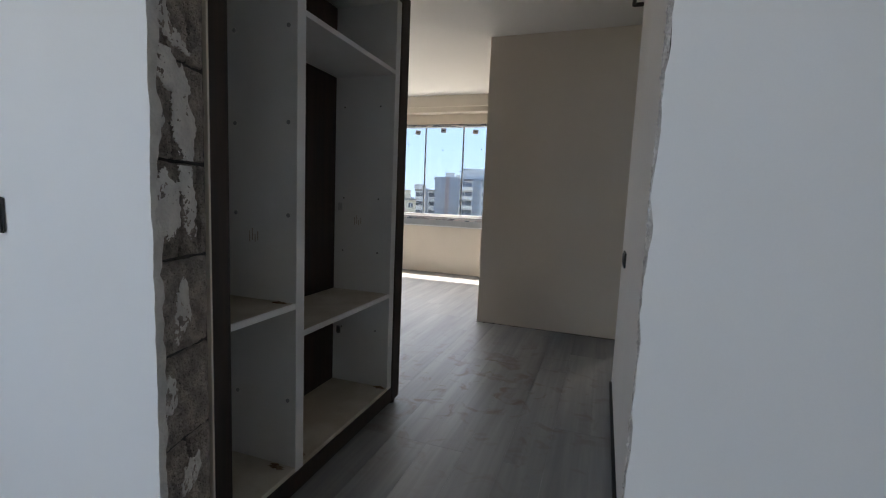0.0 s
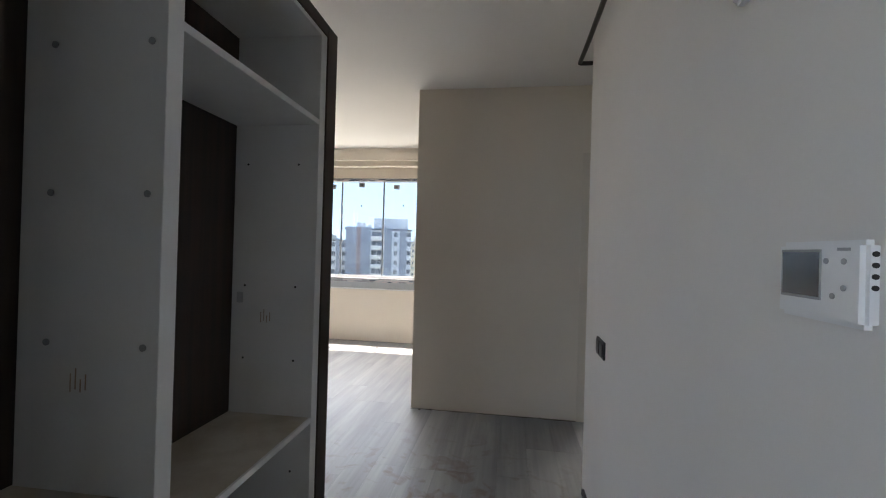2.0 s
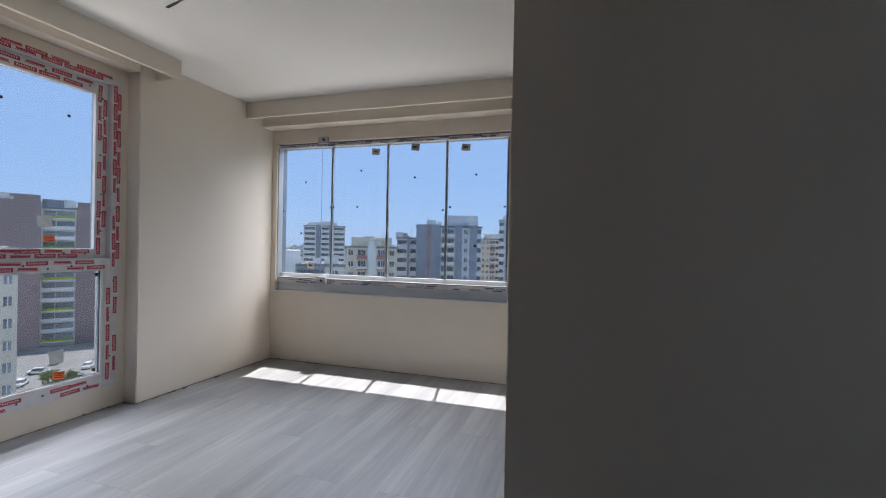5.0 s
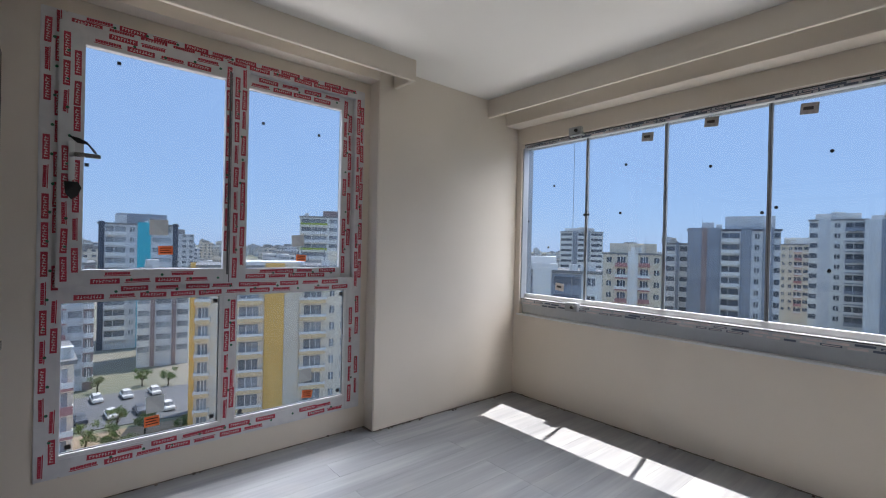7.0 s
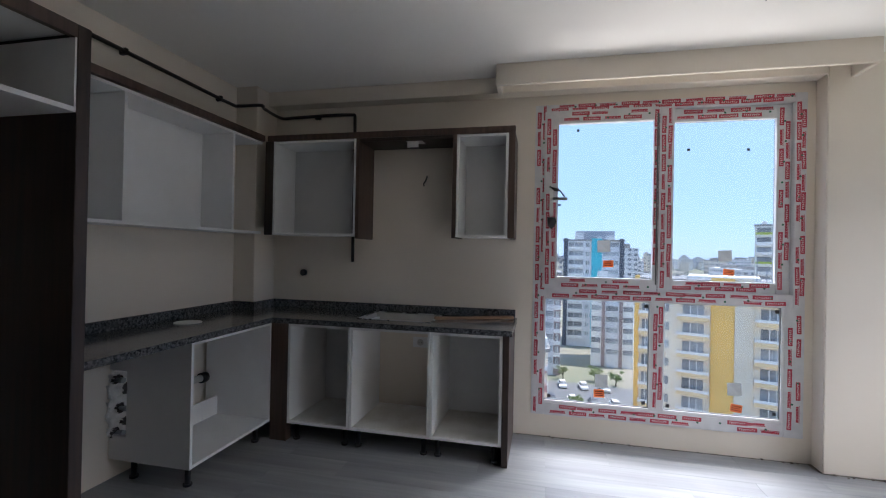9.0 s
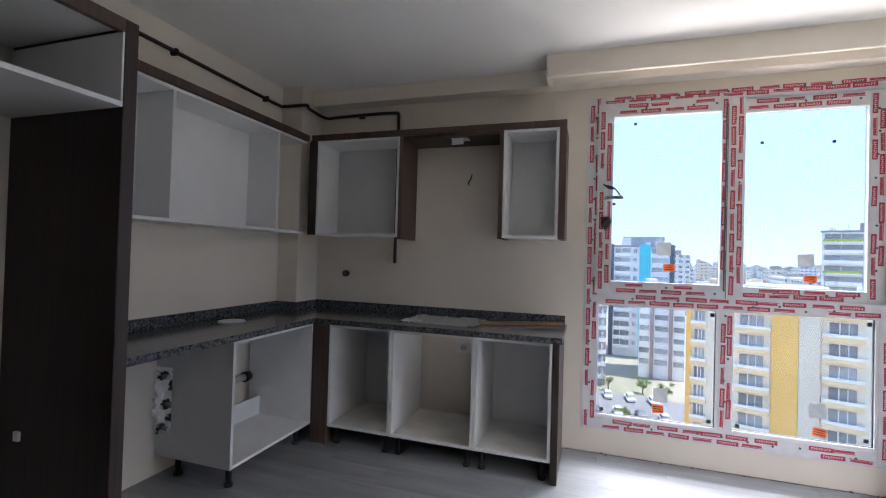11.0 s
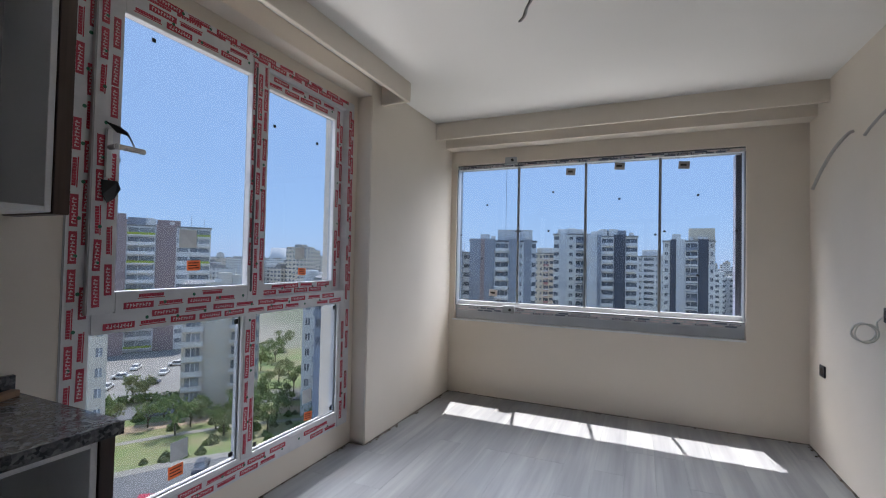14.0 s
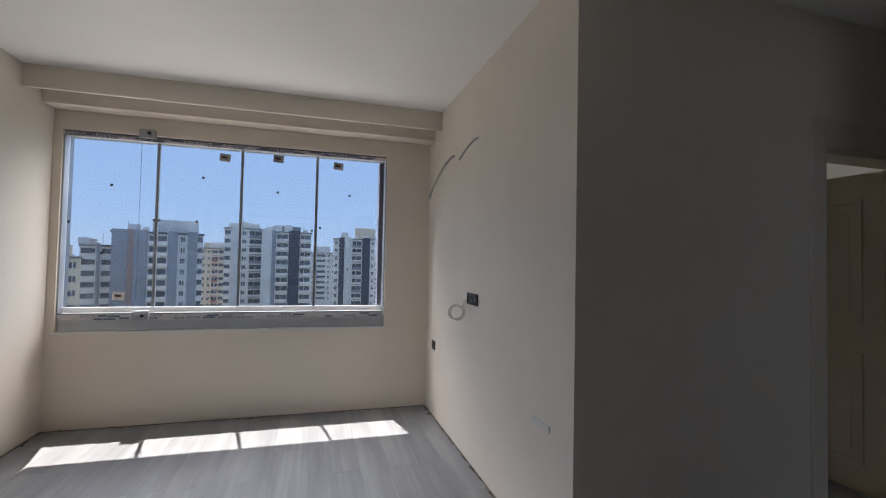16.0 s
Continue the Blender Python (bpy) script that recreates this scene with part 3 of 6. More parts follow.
GX = fx1 - 0.017
label_on("orange_label", win, GX, -0.335, 1.345, 0.072, 0.05, ORANGE_LABEL, 3, 2)
label_on("grey_label", win, GX, -0.37, 1.475, 0.092, 0.09, PALE_LABEL, 0, 1)
label_on("orange_label", win, rx1 - 0.028, 0.50, 1.30, 0.072, 0.045, ORANGE_LABEL, 3, -4)
label_on("grey_label", win, rx1 - 0.028, 0.475, 1.42, 0.09, 0.08, PALE_LABEL, 0, 3)
label_on("orange_label", win, fx1 - 0.027, -0.385, 0.36, 0.075, 0.06, ORANGE_LABEL, 3, 2)
label_on("grey_label", win, fx1 - 0.027, -0.37, 0.455, 0.09, 0.095, PALE_LABEL, 0, 1)
label_on("orange_label", win, fx1 - 0.027, 0.545, 0.335, 0.075, 0.055, ORANGE_LABEL, 3, -8)
label_on("grey_label", win, fx1 - 0.027, 0.53, 0.47, 0.09, 0.09, PALE_LABEL, 0, 2)
for y, z, gx in ((-0.57, 2.36, GX), (-0.70, 1.79, GX), (0.22, 2.20, rx1 - 0.028), (0.615, 2.19, rx1 - 0.028)):
    boxpart("spacer_pad", (gx, gx + 0.004, y - 0.009, y + 0.009, z - 0.009, z + 0.009), BLACK, win)
# handle with torn black film
hx = sx1
boxpart("handle_plate", (hx, hx + 0.012, -0.775, -0.748, 1.70, 1.90), WHITE_PLASTIC, win, "white window handle plate", 0.004)
bm = bmesh.new()
cyl(bm, (hx + 0.01, -0.76, 1.825), (hx + 0.055, -0.76, 1.825), 0.011)
box(bm, hx + 0.045, hx + 0.062, -0.765, -0.645, 1.815, 1.837, bevel=0.004)
part("handle_lever", bm, STEEL, win, "grey metal window handle lever")


def flap(pts):
    bm = bmesh.new()
    top = [bm.verts.new((hx + 0.014 + 0.012 * math.sin(i * 1.3), y, zz)) for i, (y, zz) in enumerate(pts)]
    bm.faces.new(top)
    r = bmesh.ops.extrude_face_region(bm, geom=bm.faces[:])
    bmesh.ops.translate(bm, verts=[v for v in r["geom"] if isinstance(v, bmesh.types.BMVert)], vec=(0.004, 0, 0))
    part("torn_film", bm, BLACK, win, "torn black protective film")


flap([(-0.78, 1.925), (-0.735, 1.915), (-0.70, 1.90), (-0.665, 1.86), (-0.655, 1.835), (-0.675, 1.85), (-0.70, 1.885), (-0.74, 1.89)])
flap([(-0.79, 1.69), (-0.735, 1.69), (-0.72, 1.66), (-0.735, 1.62), (-0.76, 1.60), (-0.785, 1.63)])

# ---------------------------------------------------------------- folding glass in the balcony wall
gw = structure(thing("window_2", (-1.74, 2.67, NZ0), "frameless folding balcony glass on grey aluminium rails", "window"), "frameless folding balcony glass on grey aluminium rails", "window")
GY = 2.67
boxpart("sill", (NX0 - 0.02, NX1 + 0.004, YN - 0.014, 2.63, NZ0 - 0.002, NZ0 + 0.012), PVC_IN, gw, "thin bright sill edge", 0.002)
boxpart("sill_panel", (NX0, NX1, 2.63, 2.86, NZ0 + 0.012, 0.862), ALU_PANEL, gw, "plain grey aluminium sill panel", 0.003)
rail = boxpart("bottom_rail", (NX0, NX1, 2.61, 2.73, 0.862, 0.925), ALU_PANEL, gw, "grey bottom rail in printed film", 0.003)
boxpart("glass_shoe", (NX0, NX1, 2.655, 2.70, 0.925, 0.968), PVC_IN, gw, "pale aluminium glass shoe", 0.004)
boxpart("rail_groove", (NX0, NX1, 2.607, 2.6105, 0.915, 0.921), ALU_DARK, gw)
head = boxpart("top_rail", (NX0, NX1, 2.62, 2.74, 2.372, NZ1), ALU_PANEL, gw, "grey top rail in printed film", 0.003)
boxpart("rail_groove", (NX0, NX1, 2.616, 2.6205, 2.404, 2.412), ALU_DARK, gw)
boxpart("side_frame", (NX1 - 0.05, NX1 - 0.002, 2.74, 2.86, 0.862, 2.372), material("mauve_grey_trim", (0.62, 0.58, 0.64), 0.6, 0.04, 6, 90, 0.02), gw, "mauve-grey side frame")
boxpart("side_frame", (NX1 - 0.012, NX1, 2.60, 2.74, 0.925, 2.372), ALU, gw, "grey aluminium side frame")
boxpart("side_frame", (NX0, NX0 + 0.012, 2.60, 2.74, 0.925, 2.372), ALU, gw, "grey aluminium side frame")
rnd = random.Random(5)
for base, z0, z1, yy in ((rail, 0.868, 0.912, 2.6095), (head, 2.376, 2.402, 2.6195)):
    x = NX0 + 0.03
    while x < NX1 - 0.1:
        w = rnd.uniform(0.06, 0.10)
        for share in (0.22, 0.72):
            zc = z0 + (z1 - z0) * (share + rnd.uniform(-0.08, 0.08))
            x2 = x + (0.03 if share > 0.5 else 0.0)
            plate = boxpart("film_mark", (x2, x2 + w, yy - 0.0006, yy, zc - 0.0065, zc + 0.0065), NAVY if rnd.random() < 0.65 else PRINT_WHITE, base)
            if rnd.random() < 0.6:
                boxpart("film_bar", (x2 + 0.008, x2 + w - 0.008, yy - 0.0012, yy - 0.0007, zc - 0.0028, zc + 0.0028), PRINT_WHITE, plate)
        x += w * rnd.uniform(1.1, 1.35)
EDGES = (NX0 + 0.012, -2.391, -1.726, -1.074, NX1 - 0.012)
for i, (a, b) in enumerate(zip(EDGES, EDGES[1:])):
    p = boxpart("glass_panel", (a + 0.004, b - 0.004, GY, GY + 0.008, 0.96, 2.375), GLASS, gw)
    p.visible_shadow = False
    if i:
        boxpart("seal_strip", (a - 0.012, a + 0.012, GY - 0.006, GY + 0.014, 0.962, 2.375), ALU, p, "grey vertical seal between panes")
        boxpart("seal_edge", (a - 0.0015, a + 0.0015, GY - 0.0075, GY - 0.0055, 0.962, 2.375), ALU_DARK, p)
for z0, z1 in ((0.87, 0.945), (2.39, 2.46)):
    boxpart("latch", (-2.51, -2.39, 2.548, 2.60, z0, z1), ALU, gw, "grey metal pane latch", 0.005)
    bm = bmesh.new()
    cyl(bm, (-2.43, 2.53, (z0 + z1) / 2), (-2.43, 2.55, (z0 + z1) / 2), 0.014, 12)
    part("latch_knob", bm, BLACK, gw)
boxpart("pull_cord", (-2.522, -2.5195, GY - 0.006, GY - 0.0035, 0.96, 2.40), ALU_DARK, gw)
for x, z in ((-1.871, 2.295), (-1.421, 2.322), (-0.881, 2.296), (-2.648, 1.06)):
    bm = bmesh.new()
    box(bm, -0.045, 0.045, -0.003, -0.001, -0.034, 0.034)
    box(bm, -0.03, 0.02, -0.0034, -0.003, -0.008, 0.012, 1)
    o = part("brown_sticker", bm, [TAN_LABEL, GASPIPE], gw)
    o.matrix_parent_inverse = gw.matrix_basis.inverted()
    o.matrix_basis = Matrix.Translation((x, GY, z)) @ pose(0, 0, 0, 0, 5, 0)
for x, z in ((-2.73, 1.99), (-2.04, 2.10), (-1.42, 2.01), (-0.77, 2.02), (-3.02, 1.67), (-2.37, 1.71), (-2.41, 1.71), (-2.08, 1.71), (-1.11, 1.67), (-1.035, 1.70), (-0.48, 1.70), (-2.78, 1.42), (-0.77, 1.31)):
    bm = bmesh.new()
    cyl(bm, (x, GY - 0.005, z), (x, GY - 0.001, z), 0.011, 10)
    part("bumper_dot", bm, BLACK, gw)

# bedroom window, glimpsed through the doorway
bw = structure(thing("window_3", (3.02, 2.7, 0.77), "white PVC bedroom window with red-printed film", "window"), "white PVC bedroom window with red-printed film", "window")
for d in ((2.45, 2.53, 2.62, 2.70, 0.77, 2.35), (3.52, 3.6, 2.62, 2.70, 0.77, 2.35), (2.53, 3.52, 2.62, 2.70, 0.77, 0.85), (2.53, 3.52, 2.62, 2.70, 2.27, 2.35)):
    boxpart("window_frame", d, PVC, bw, "", 0.004)
for i in range(9):
    boxpart("film_print", (2.56 + i * 0.105, 2.64 + i * 0.105, 2.6185, 2.6195, 2.29, 2.32), RED, bw)
    boxpart("film_print", (2.56 + i * 0.105, 2.64 + i * 0.105, 2.6185, 2.6195, 0.80, 0.825), RED, bw)
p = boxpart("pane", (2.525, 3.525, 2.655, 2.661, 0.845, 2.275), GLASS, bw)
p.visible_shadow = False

# ---------------------------------------------------------------- bedroom door
door = structure(thing("door_1", (DX0, 0.0, 0.0), "cream panelled bedroom door standing open into the room", "door"), "cream panelled bedroom door standing open into the room", "door")
boxpart("casing", (DX0 - 0.10, DX0, -0.014, 0.0, 0, 2.20), DOOR_FRAME, door, "", 0.004)
boxpart("casing", (DX1, DX1 + 0.10, -0.014, 0.0, 0, 2.20), DOOR_FRAME, door, "", 0.004)
boxpart("casing", (DX0, DX1, -0.014, 0.0, DZ, 2.20), DOOR_FRAME, door, "", 0.004)
boxpart("jamb", (DX0, DX0 + 0.03, 0.0, 0.16, 0, DZ), DOOR_FRAME, door, "", 0.003)
boxpart("jamb", (DX1 - 0.03, DX1, 0.0, 0.16, 0, DZ), DOOR_FRAME, door, "", 0.003)
boxpart("jamb", (DX0 + 0.03, DX1 - 0.03, 0.0, 0.16, DZ - 0.03, DZ), DOOR_FRAME, door, "", 0.003)
lx = DX1 - 0.075
boxpart("leaf", (lx, lx + 0.04, 0.17, 0.95, 0.008, 2.02), DOOR_PAINT, door, "cream lacquered door leaf", 0.003)
for z0, z1 in ((0.18, 0.88), (1.06, 1.86)):
    boxes("panel_moulding", [(lx - 0.009, lx, 0.28, 0.84, z0, z0 + 0.03), (lx - 0.009, lx, 0.28, 0.84, z1 - 0.03, z1), (lx - 0.009, lx, 0.28, 0.31, z0 + 0.03, z1 - 0.03), (lx - 0.009, lx, 0.81, 0.84, z0 + 0.03, z1 - 0.03)], DOOR_PAINT, door, "", 0.003)
    boxpart("panel_field", (lx - 0.006, lx, 0.35, 0.77, z0 + 0.07, z1 - 0.07), DOOR_PAINT, door, "", 0.003)
boxpart("threshold", (DX0 + 0.03, DX1 - 0.03, 0.0, 0.15, 0.0, 0.012), STEEL, door, "thin metal threshold")

# ---------------------------------------------------------------- kitchen: base units
BX, BY = -2.65, -2.775     # front planes of the west and the south run
base_z0, base_z1 = 0.13, 0.862


def unit_leg(bm, x, y, z1=0.13):
    cyl(bm, (x, y, 0.012), (x, y, z1), 0.017, 10)
    cyl(bm, (x, y, 0.0), (x, y, 0.014), 0.026, 10)


def open_base(name, y0, y1, back, label):
    """A doorless base unit of the west run: sides, bottom, rails and legs."""
    o = thing(name, (BX - 0.28, (y0 + y1) / 2, 0), label, "cabinet", "kitchen base units")
    x0 = XW + 0.03
    for a in (y0, y1 - 0.018):
        boxpart("side_panel", (x0, BX, a, a + 0.018, base_z0, base_z1), MELAMINE, o, "", 0.001)
    boxpart("bottom_panel", (x0, BX, y0 + 0.018, y1 - 0.018, base_z0, base_z0 + 0.018), MELAMINE, o, "", 0.001)
    boxpart("bottom_shelf_dust", (x0 + 0.01, BX - 0.02, y0 + 0.022, y1 - 0.022, base_z0 + 0.018, base_z0 + 0.0195), KITCHEN_DUST, o, "dusty bottom panel")
    boxpart("front_rail", (BX - 0.09, BX, y0 + 0.018, y1 - 0.018, base_z1 - 0.018, base_z1), MELAMINE, o, "", 0.001)
    if back:
        boxpart("back_panel", (x0, x0 + 0.008, y0 + 0.018, y1 - 0.018, base_z0 + 0.018, base_z1 - 0.02), GREY_PANEL, o, "thin grey back panel")
    for y in (y0 + 0.05, y1 - 0.05):
        for x in (x0 + 0.07, BX - 0.06):
            bm = bmesh.new()
            unit_leg(bm, x, y)
            part("leg", bm, BLACK, o, "black adjustable plastic leg")
    return o


open_base("base_cabinet", -2.634, -2.146, True, "white doorless base cabinet with grey back on black legs")
open_base("base_cabinet", -2.144, -1.556, False, "white doorless sink cabinet open to the wall behind")
open_base("base_cabinet", -1.554, -1.066, True, "white doorless base cabinet with grey back on black legs")
tagged(boxpart("end_panel", (XW + 0.002, BX + 0.005, -1.064, -1.022, 0.0, base_z1), WOOD, bevel=0.002), "dark walnut end panel of the kitchen base run", "panel")
tagged(boxpart("corner_post", (-2.72, BX + 0.004, -2.772, -2.636, 0.0, base_z1), WOOD_MID, bevel=0.002), "dark walnut corner post between base cabinets", "panel")
# south base unit, seen from its side
o = thing("base_cabinet", (-2.27, -3.05, 0), "white doorless base cabinet with pipe and tray inside", "cabinet", "kitchen base units")
boxes("side_panel", [(-1.898, -1.880, YK + 0.13, BY, base_z0, base_z1), (-1.898, -1.880, YK + 0.004, YK + 0.13, 0.665, base_z1), (-1.898, -1.880, YK + 0.004, YK + 0.13, base_z0, 0.275)], GREY_PANEL, o, "grey outer side panel notched for pipes")
boxpart("side_panel", (-2.655, -2.637, YK + 0.03, BY, base_z0, base_z1), MELAMINE, o, "", 0.001)
boxpart("bottom_panel", (-2.637, -1.898, YK + 0.03, BY, base_z0, base_z0 + 0.018), MELAMINE, o, "", 0.001)
boxpart("front_rail", (-2.637, -1.898, BY - 0.09, BY, base_z1 - 0.018, base_z1), MELAMINE, o)
boxpart("front_edge", (-1.898, -1.879, BY, BY + 0.003, base_z0, base_z1), WHITE_PLASTIC, o, "white edge band")
boxpart("back_rail", (-2.637, -1.898, YK + 0.12, YK + 0.136, base_z0 + 0.018, 0.285), MELAMINE, o, "low white back rail", 0.001)
for x in (-2.58, -1.95):
    for y in (YK + 0.12, BY - 0.07):
        bm = bmesh.new()
        unit_leg(bm, x, y)
        part("leg", bm, BLACK, o, "black adjustable plastic leg")
bm = bmesh.new()
cyl(bm, (-2.10, YK + 0.05, 0.45), (-2.56, YK + 0.05, 0.43), 0.026, 14)
cyl(bm, (-2.56, YK + 0.05, 0.43), (-2.61, YK + 0.05, 0.428), 0.038, 14, mat=1)
cyl(bm, (-2.10, YK, 0.45), (-2.10, YK + 0.07, 0.45), 0.03, 14)
tagged(part("drain_pipe", bm, [CONDUIT, BLACK]), "grey plastic drain pipe with black collar from the wall", "pipe")

# countertop with its cut-out, and the upstand
CT0, CT1 = 0.864, 0.902
cx = -2.632
cy = -2.755
sk = (-3.20, -2.79, -2.16, -1.59)
ct = thing("countertop", (-2.9, -2.2, CT0), "speckled grey granite worktop with an empty sink cut-out", "countertop")
for d in ((XW + 0.002, cx, sk[3], -1.006), (XW + 0.002, sk[0], sk[2], sk[3]), (sk[1], cx, sk[2], sk[3]), (XW + 0.002, cx, -3.148, sk[2]), (-2.953, cx, YK + 0.002, -3.148)):
    boxpart("worktop", (*d, CT0, CT1), GRANITE, ct)
boxpart("worktop", (cx, -1.172, YK + 0.002, cy, CT0, CT1), GRANITE, ct, "", 0.0)
for w, z0, z1, mat, nm, lab in ((0.006, CT0 - 0.02, CT1 - 0.003, CONDUIT, "cutout_lining", "raw pale edge of the cut-out"), (0.014, CT1 - 0.002, CT1 + 0.004, STEEL, "sink_rim", "bright steel rim of the cut-out")):
    boxes(nm, [(sk[0], sk[0] + w, sk[2], sk[3], z0, z1), (sk[1] - w, sk[1], sk[2], sk[3], z0, z1), (sk[0] + w, sk[1] - w, sk[2], sk[2] + w, z0, z1), (sk[0] + w, sk[1] - w, sk[3] - w, sk[3], z0, z1)], mat, ct, lab)
boxes("upstand", [(XW + 0.002, XW + 0.022, -3.148, -1.02, CT1, 0.967)], GRANITE, ct, "low granite upstand", 0.001)
boxes("upstand", [(XW + 0.022, -2.953, -3.148, -3.128, CT1, 0.967), (-2.953, -2.933, YK + 0.022, -3.128, CT1, 0.967), (-2.953, -1.172, YK + 0.002, YK + 0.022, CT1, 0.967)], GRANITE, ct, "low granite upstand", 0.001)
# plain pale disc added on the worktop, for no settled part
bm = bmesh.new()
cyl(bm, (-2.24, -3.13, CT1 + 0.001), (-2.24, -3.13, CT1 + 0.006), 0.085, 28)
tagged(part("pale_disc", bm, GREY_PANEL), "thin pale round disc lying on the granite worktop", "offcut")
bm = bmesh.new()
box(bm, -0.31, 0.31, -0.016, 0.016, 0, 0.022, bevel=0.002)
o = part("batten", bm, BATTEN)
o.matrix_basis = Matrix.Translation((-3.06, -1.315, CT1 + 0.001)) @ pose(0, 0, 0, 0, 0, 114)
tagged(o, "raw brown wooden batten lying on the worktop", "batten")

# ---------------------------------------------------------------- kitchen: wall units
UX = -2.93
UZ0, UZ1, UT = 1.522, 2.262, 2.330


def wall_unit(name, y0, y1, label, right_wood=False):
    o = thing(name, (UX - 0.13, (y0 + y1) / 2, UZ0), label, "cabinet", "kitchen wall units")
    x0 = XW + 0.004
    for a in (y0, y1 - 0.018):
        boxpart("side_panel", (x0, UX, a, a + 0.018, UZ0, UZ1 + 0.02), MELAMINE, o, "", 0.001)
    for z in (UZ0, UZ1):
        boxpart("shelf", (x0, UX, y0 + 0.018, y1 - 0.018, z, z + 0.018), MELAMINE, o, "", 0.001)
    boxpart("back_panel", (x0, x0 + 0.006, y0 + 0.018, y1 - 0.018, UZ0 + 0.018, UZ1), GREY_PANEL, o, "grey back panel")
    return o


wall_unit("wall_cabinet", -2.972, -2.252, "white doorless wall cabinet beside the hood niche")
wall_unit("wall_cabinet", -1.452, -1.072, "white doorless wall cabinet beside the window")
fr = thing("hood_niche", (UX - 0.13, -1.85, UZ0), "dark walnut surround of an empty cooker hood niche", "panel")
boxpart("side_panel", (XW + 0.004, UX + 0.004, -2.250, -2.222, UZ0 - 0.022, UZ1 + 0.02), WOOD_MID, fr, "", 0.001)
boxpart("side_panel", (XW + 0.004, UX + 0.004, -1.482, -1.454, UZ0 - 0.008, UZ1 + 0.02), WOOD_MID, fr, "", 0.001)
boxpart("top_panel", (XW + 0.004, UX, -2.222, -1.482, UZ1 - 0.006, UZ1 + 0.018), WOOD, fr, "", 0.001)
boxpart("torn_patch", (-2.974, -2.970, -1.85, -1.76, UZ1 - 0.055, UZ1 - 0.0105), MELAMINE, fr, "pale torn flap of board hanging down", 0.001)
boxpart("torn_patch", (-3.06, -2.968, -1.86, -1.73, UZ1 - 0.010, UZ1 - 0.0062), MELAMINE, fr, "pale torn patch of board", 0.001)
cr = thing("crown_board", (UX, -2.0, UZ1), "dark walnut top fascia along the wall cabinets", "panel")
boxpart("fascia", (UX - 0.03, UX + 0.006, -3.028, -1.024, UZ1 + 0.0205, UT), WOOD_MID, cr, "", 0.002)
boxpart("fascia", (UX + 0.006, -1.172, -3.082, -3.046, UZ1 + 0.0205, UT), WOOD_MID, cr, "", 0.002)
boxpart("end_stile", (XW + 0.004, UX + 0.005, -1.070, -1.024, UZ0 - 0.004, UZ1 + 0.0205), WOOD_MID, cr, "", 0.002)
boxpart("corner_stile", (UX - 0.025, UX + 0.004, -3.046, -2.974, UZ0, UZ1 + 0.0205), WOOD, cr, "", 0.002)
su = thing("wall_cabinet", (-2.1, -3.2, UZ0), "long white doorless wall cabinet with three bays", "cabinet", "kitchen wall units")
y0, y1 = YK + 0.004, -3.07
for z in (UZ0 + 0.008, UZ1):
    boxpart("shelf", (UX + 0.006, -1.172, y0, y1, z, z + 0.018), MELAMINE, su, "", 0.001)
for x in (-1.190, -1.712, -2.592):
    boxpart("divider", (x, x + 0.020, y0, y1 - 0.001, UZ0 + 0.026, UZ1), MELAMINE, su, "", 0.001)
boxpart("back_panel", (-2.572, -1.73, y0, y0 + 0.006, UZ0 + 0.026, UZ1), MELAMINE, su, "white back panel")
boxpart("back_panel", (-2.93, -2.592, y0, y0 + 0.006, UZ0 + 0.026, UZ1), MELAMINE, su, "white back panel")
boxpart("back_panel", (-1.692, -1.190, y0, y0 + 0.006, UZ0 + 0.026, UZ1), MELAMINE, su, "white back panel")

# tall housing beside the run
tu = thing("tall_cabinet", (-0.87, -3.0, 0), "dark walnut tall appliance housing with a white top bay", "cabinet")
TY = -2.655
boxpart("side_panel", (-1.170, -1.115, YK + 0.002, TY, 0, 2.30), WOOD, tu, "", 0.002)
boxpart("side_panel", (-0.625, -0.570, YK + 0.002, TY, 0, 2.30), WOOD, tu, "", 0.002)
boxpart("top_rail", (-1.115, -0.625, TY - 0.03, TY, 2.245, 2.30), WOOD_MID, tu, "", 0.002)
boxpart("shelf", (-1.115, -0.625, YK + 0.01, TY - 0.004, 1.945, 1.965), MELAMINE, tu, "white shelf")
boxpart("shelf", (-1.115, -0.625, YK + 0.01, TY - 0.03, 2.262, 2.28), MELAMINE, tu, "white shelf")
for x in (-1.115, -0.633):
    boxpart("lining", (x, x + 0.008, YK + 0.01, TY - 0.004, 1.965, 2.245), MELAMINE, tu, "white lining of the top bay")
boxpart("hinge_clip", (-1.115, -1.103, -3.222, -3.192, 0.53, 0.57), WHITE_PLASTIC, tu, "white plastic clip")

# gas pipe round the kitchen wall
pz = 2.585
tagged(tube("gas_pipe", smooth_path([(-0.9, YK + 0.035, pz + 0.01), (-1.6, YK + 0.035, pz + 0.01), (-2.4, YK + 0.035, pz), (-2.85, YK + 0.035, pz - 0.005), (-2.915, YK + 0.06, pz), (-2.93, -3.10, pz), (-3.0, -3.11, pz - 0.01), (-3.19, -3.08, pz - 0.03), (-3.2, -2.95, pz - 0.03), (-3.2, -2.6, pz - 0.025), (-3.2, -2.42, pz - 0.03), (-3.2, -2.392, pz - 0.04), (-3.2, -2.388, pz - 0.10), (-3.2, -2.385, 2.2), (-3.2, -2.385, 1.6), (-3.2, -2.385, 1.31)]), 0.0135, GASPIPE), "dark gas pipe clipped along the kitchen wall", "pipe")
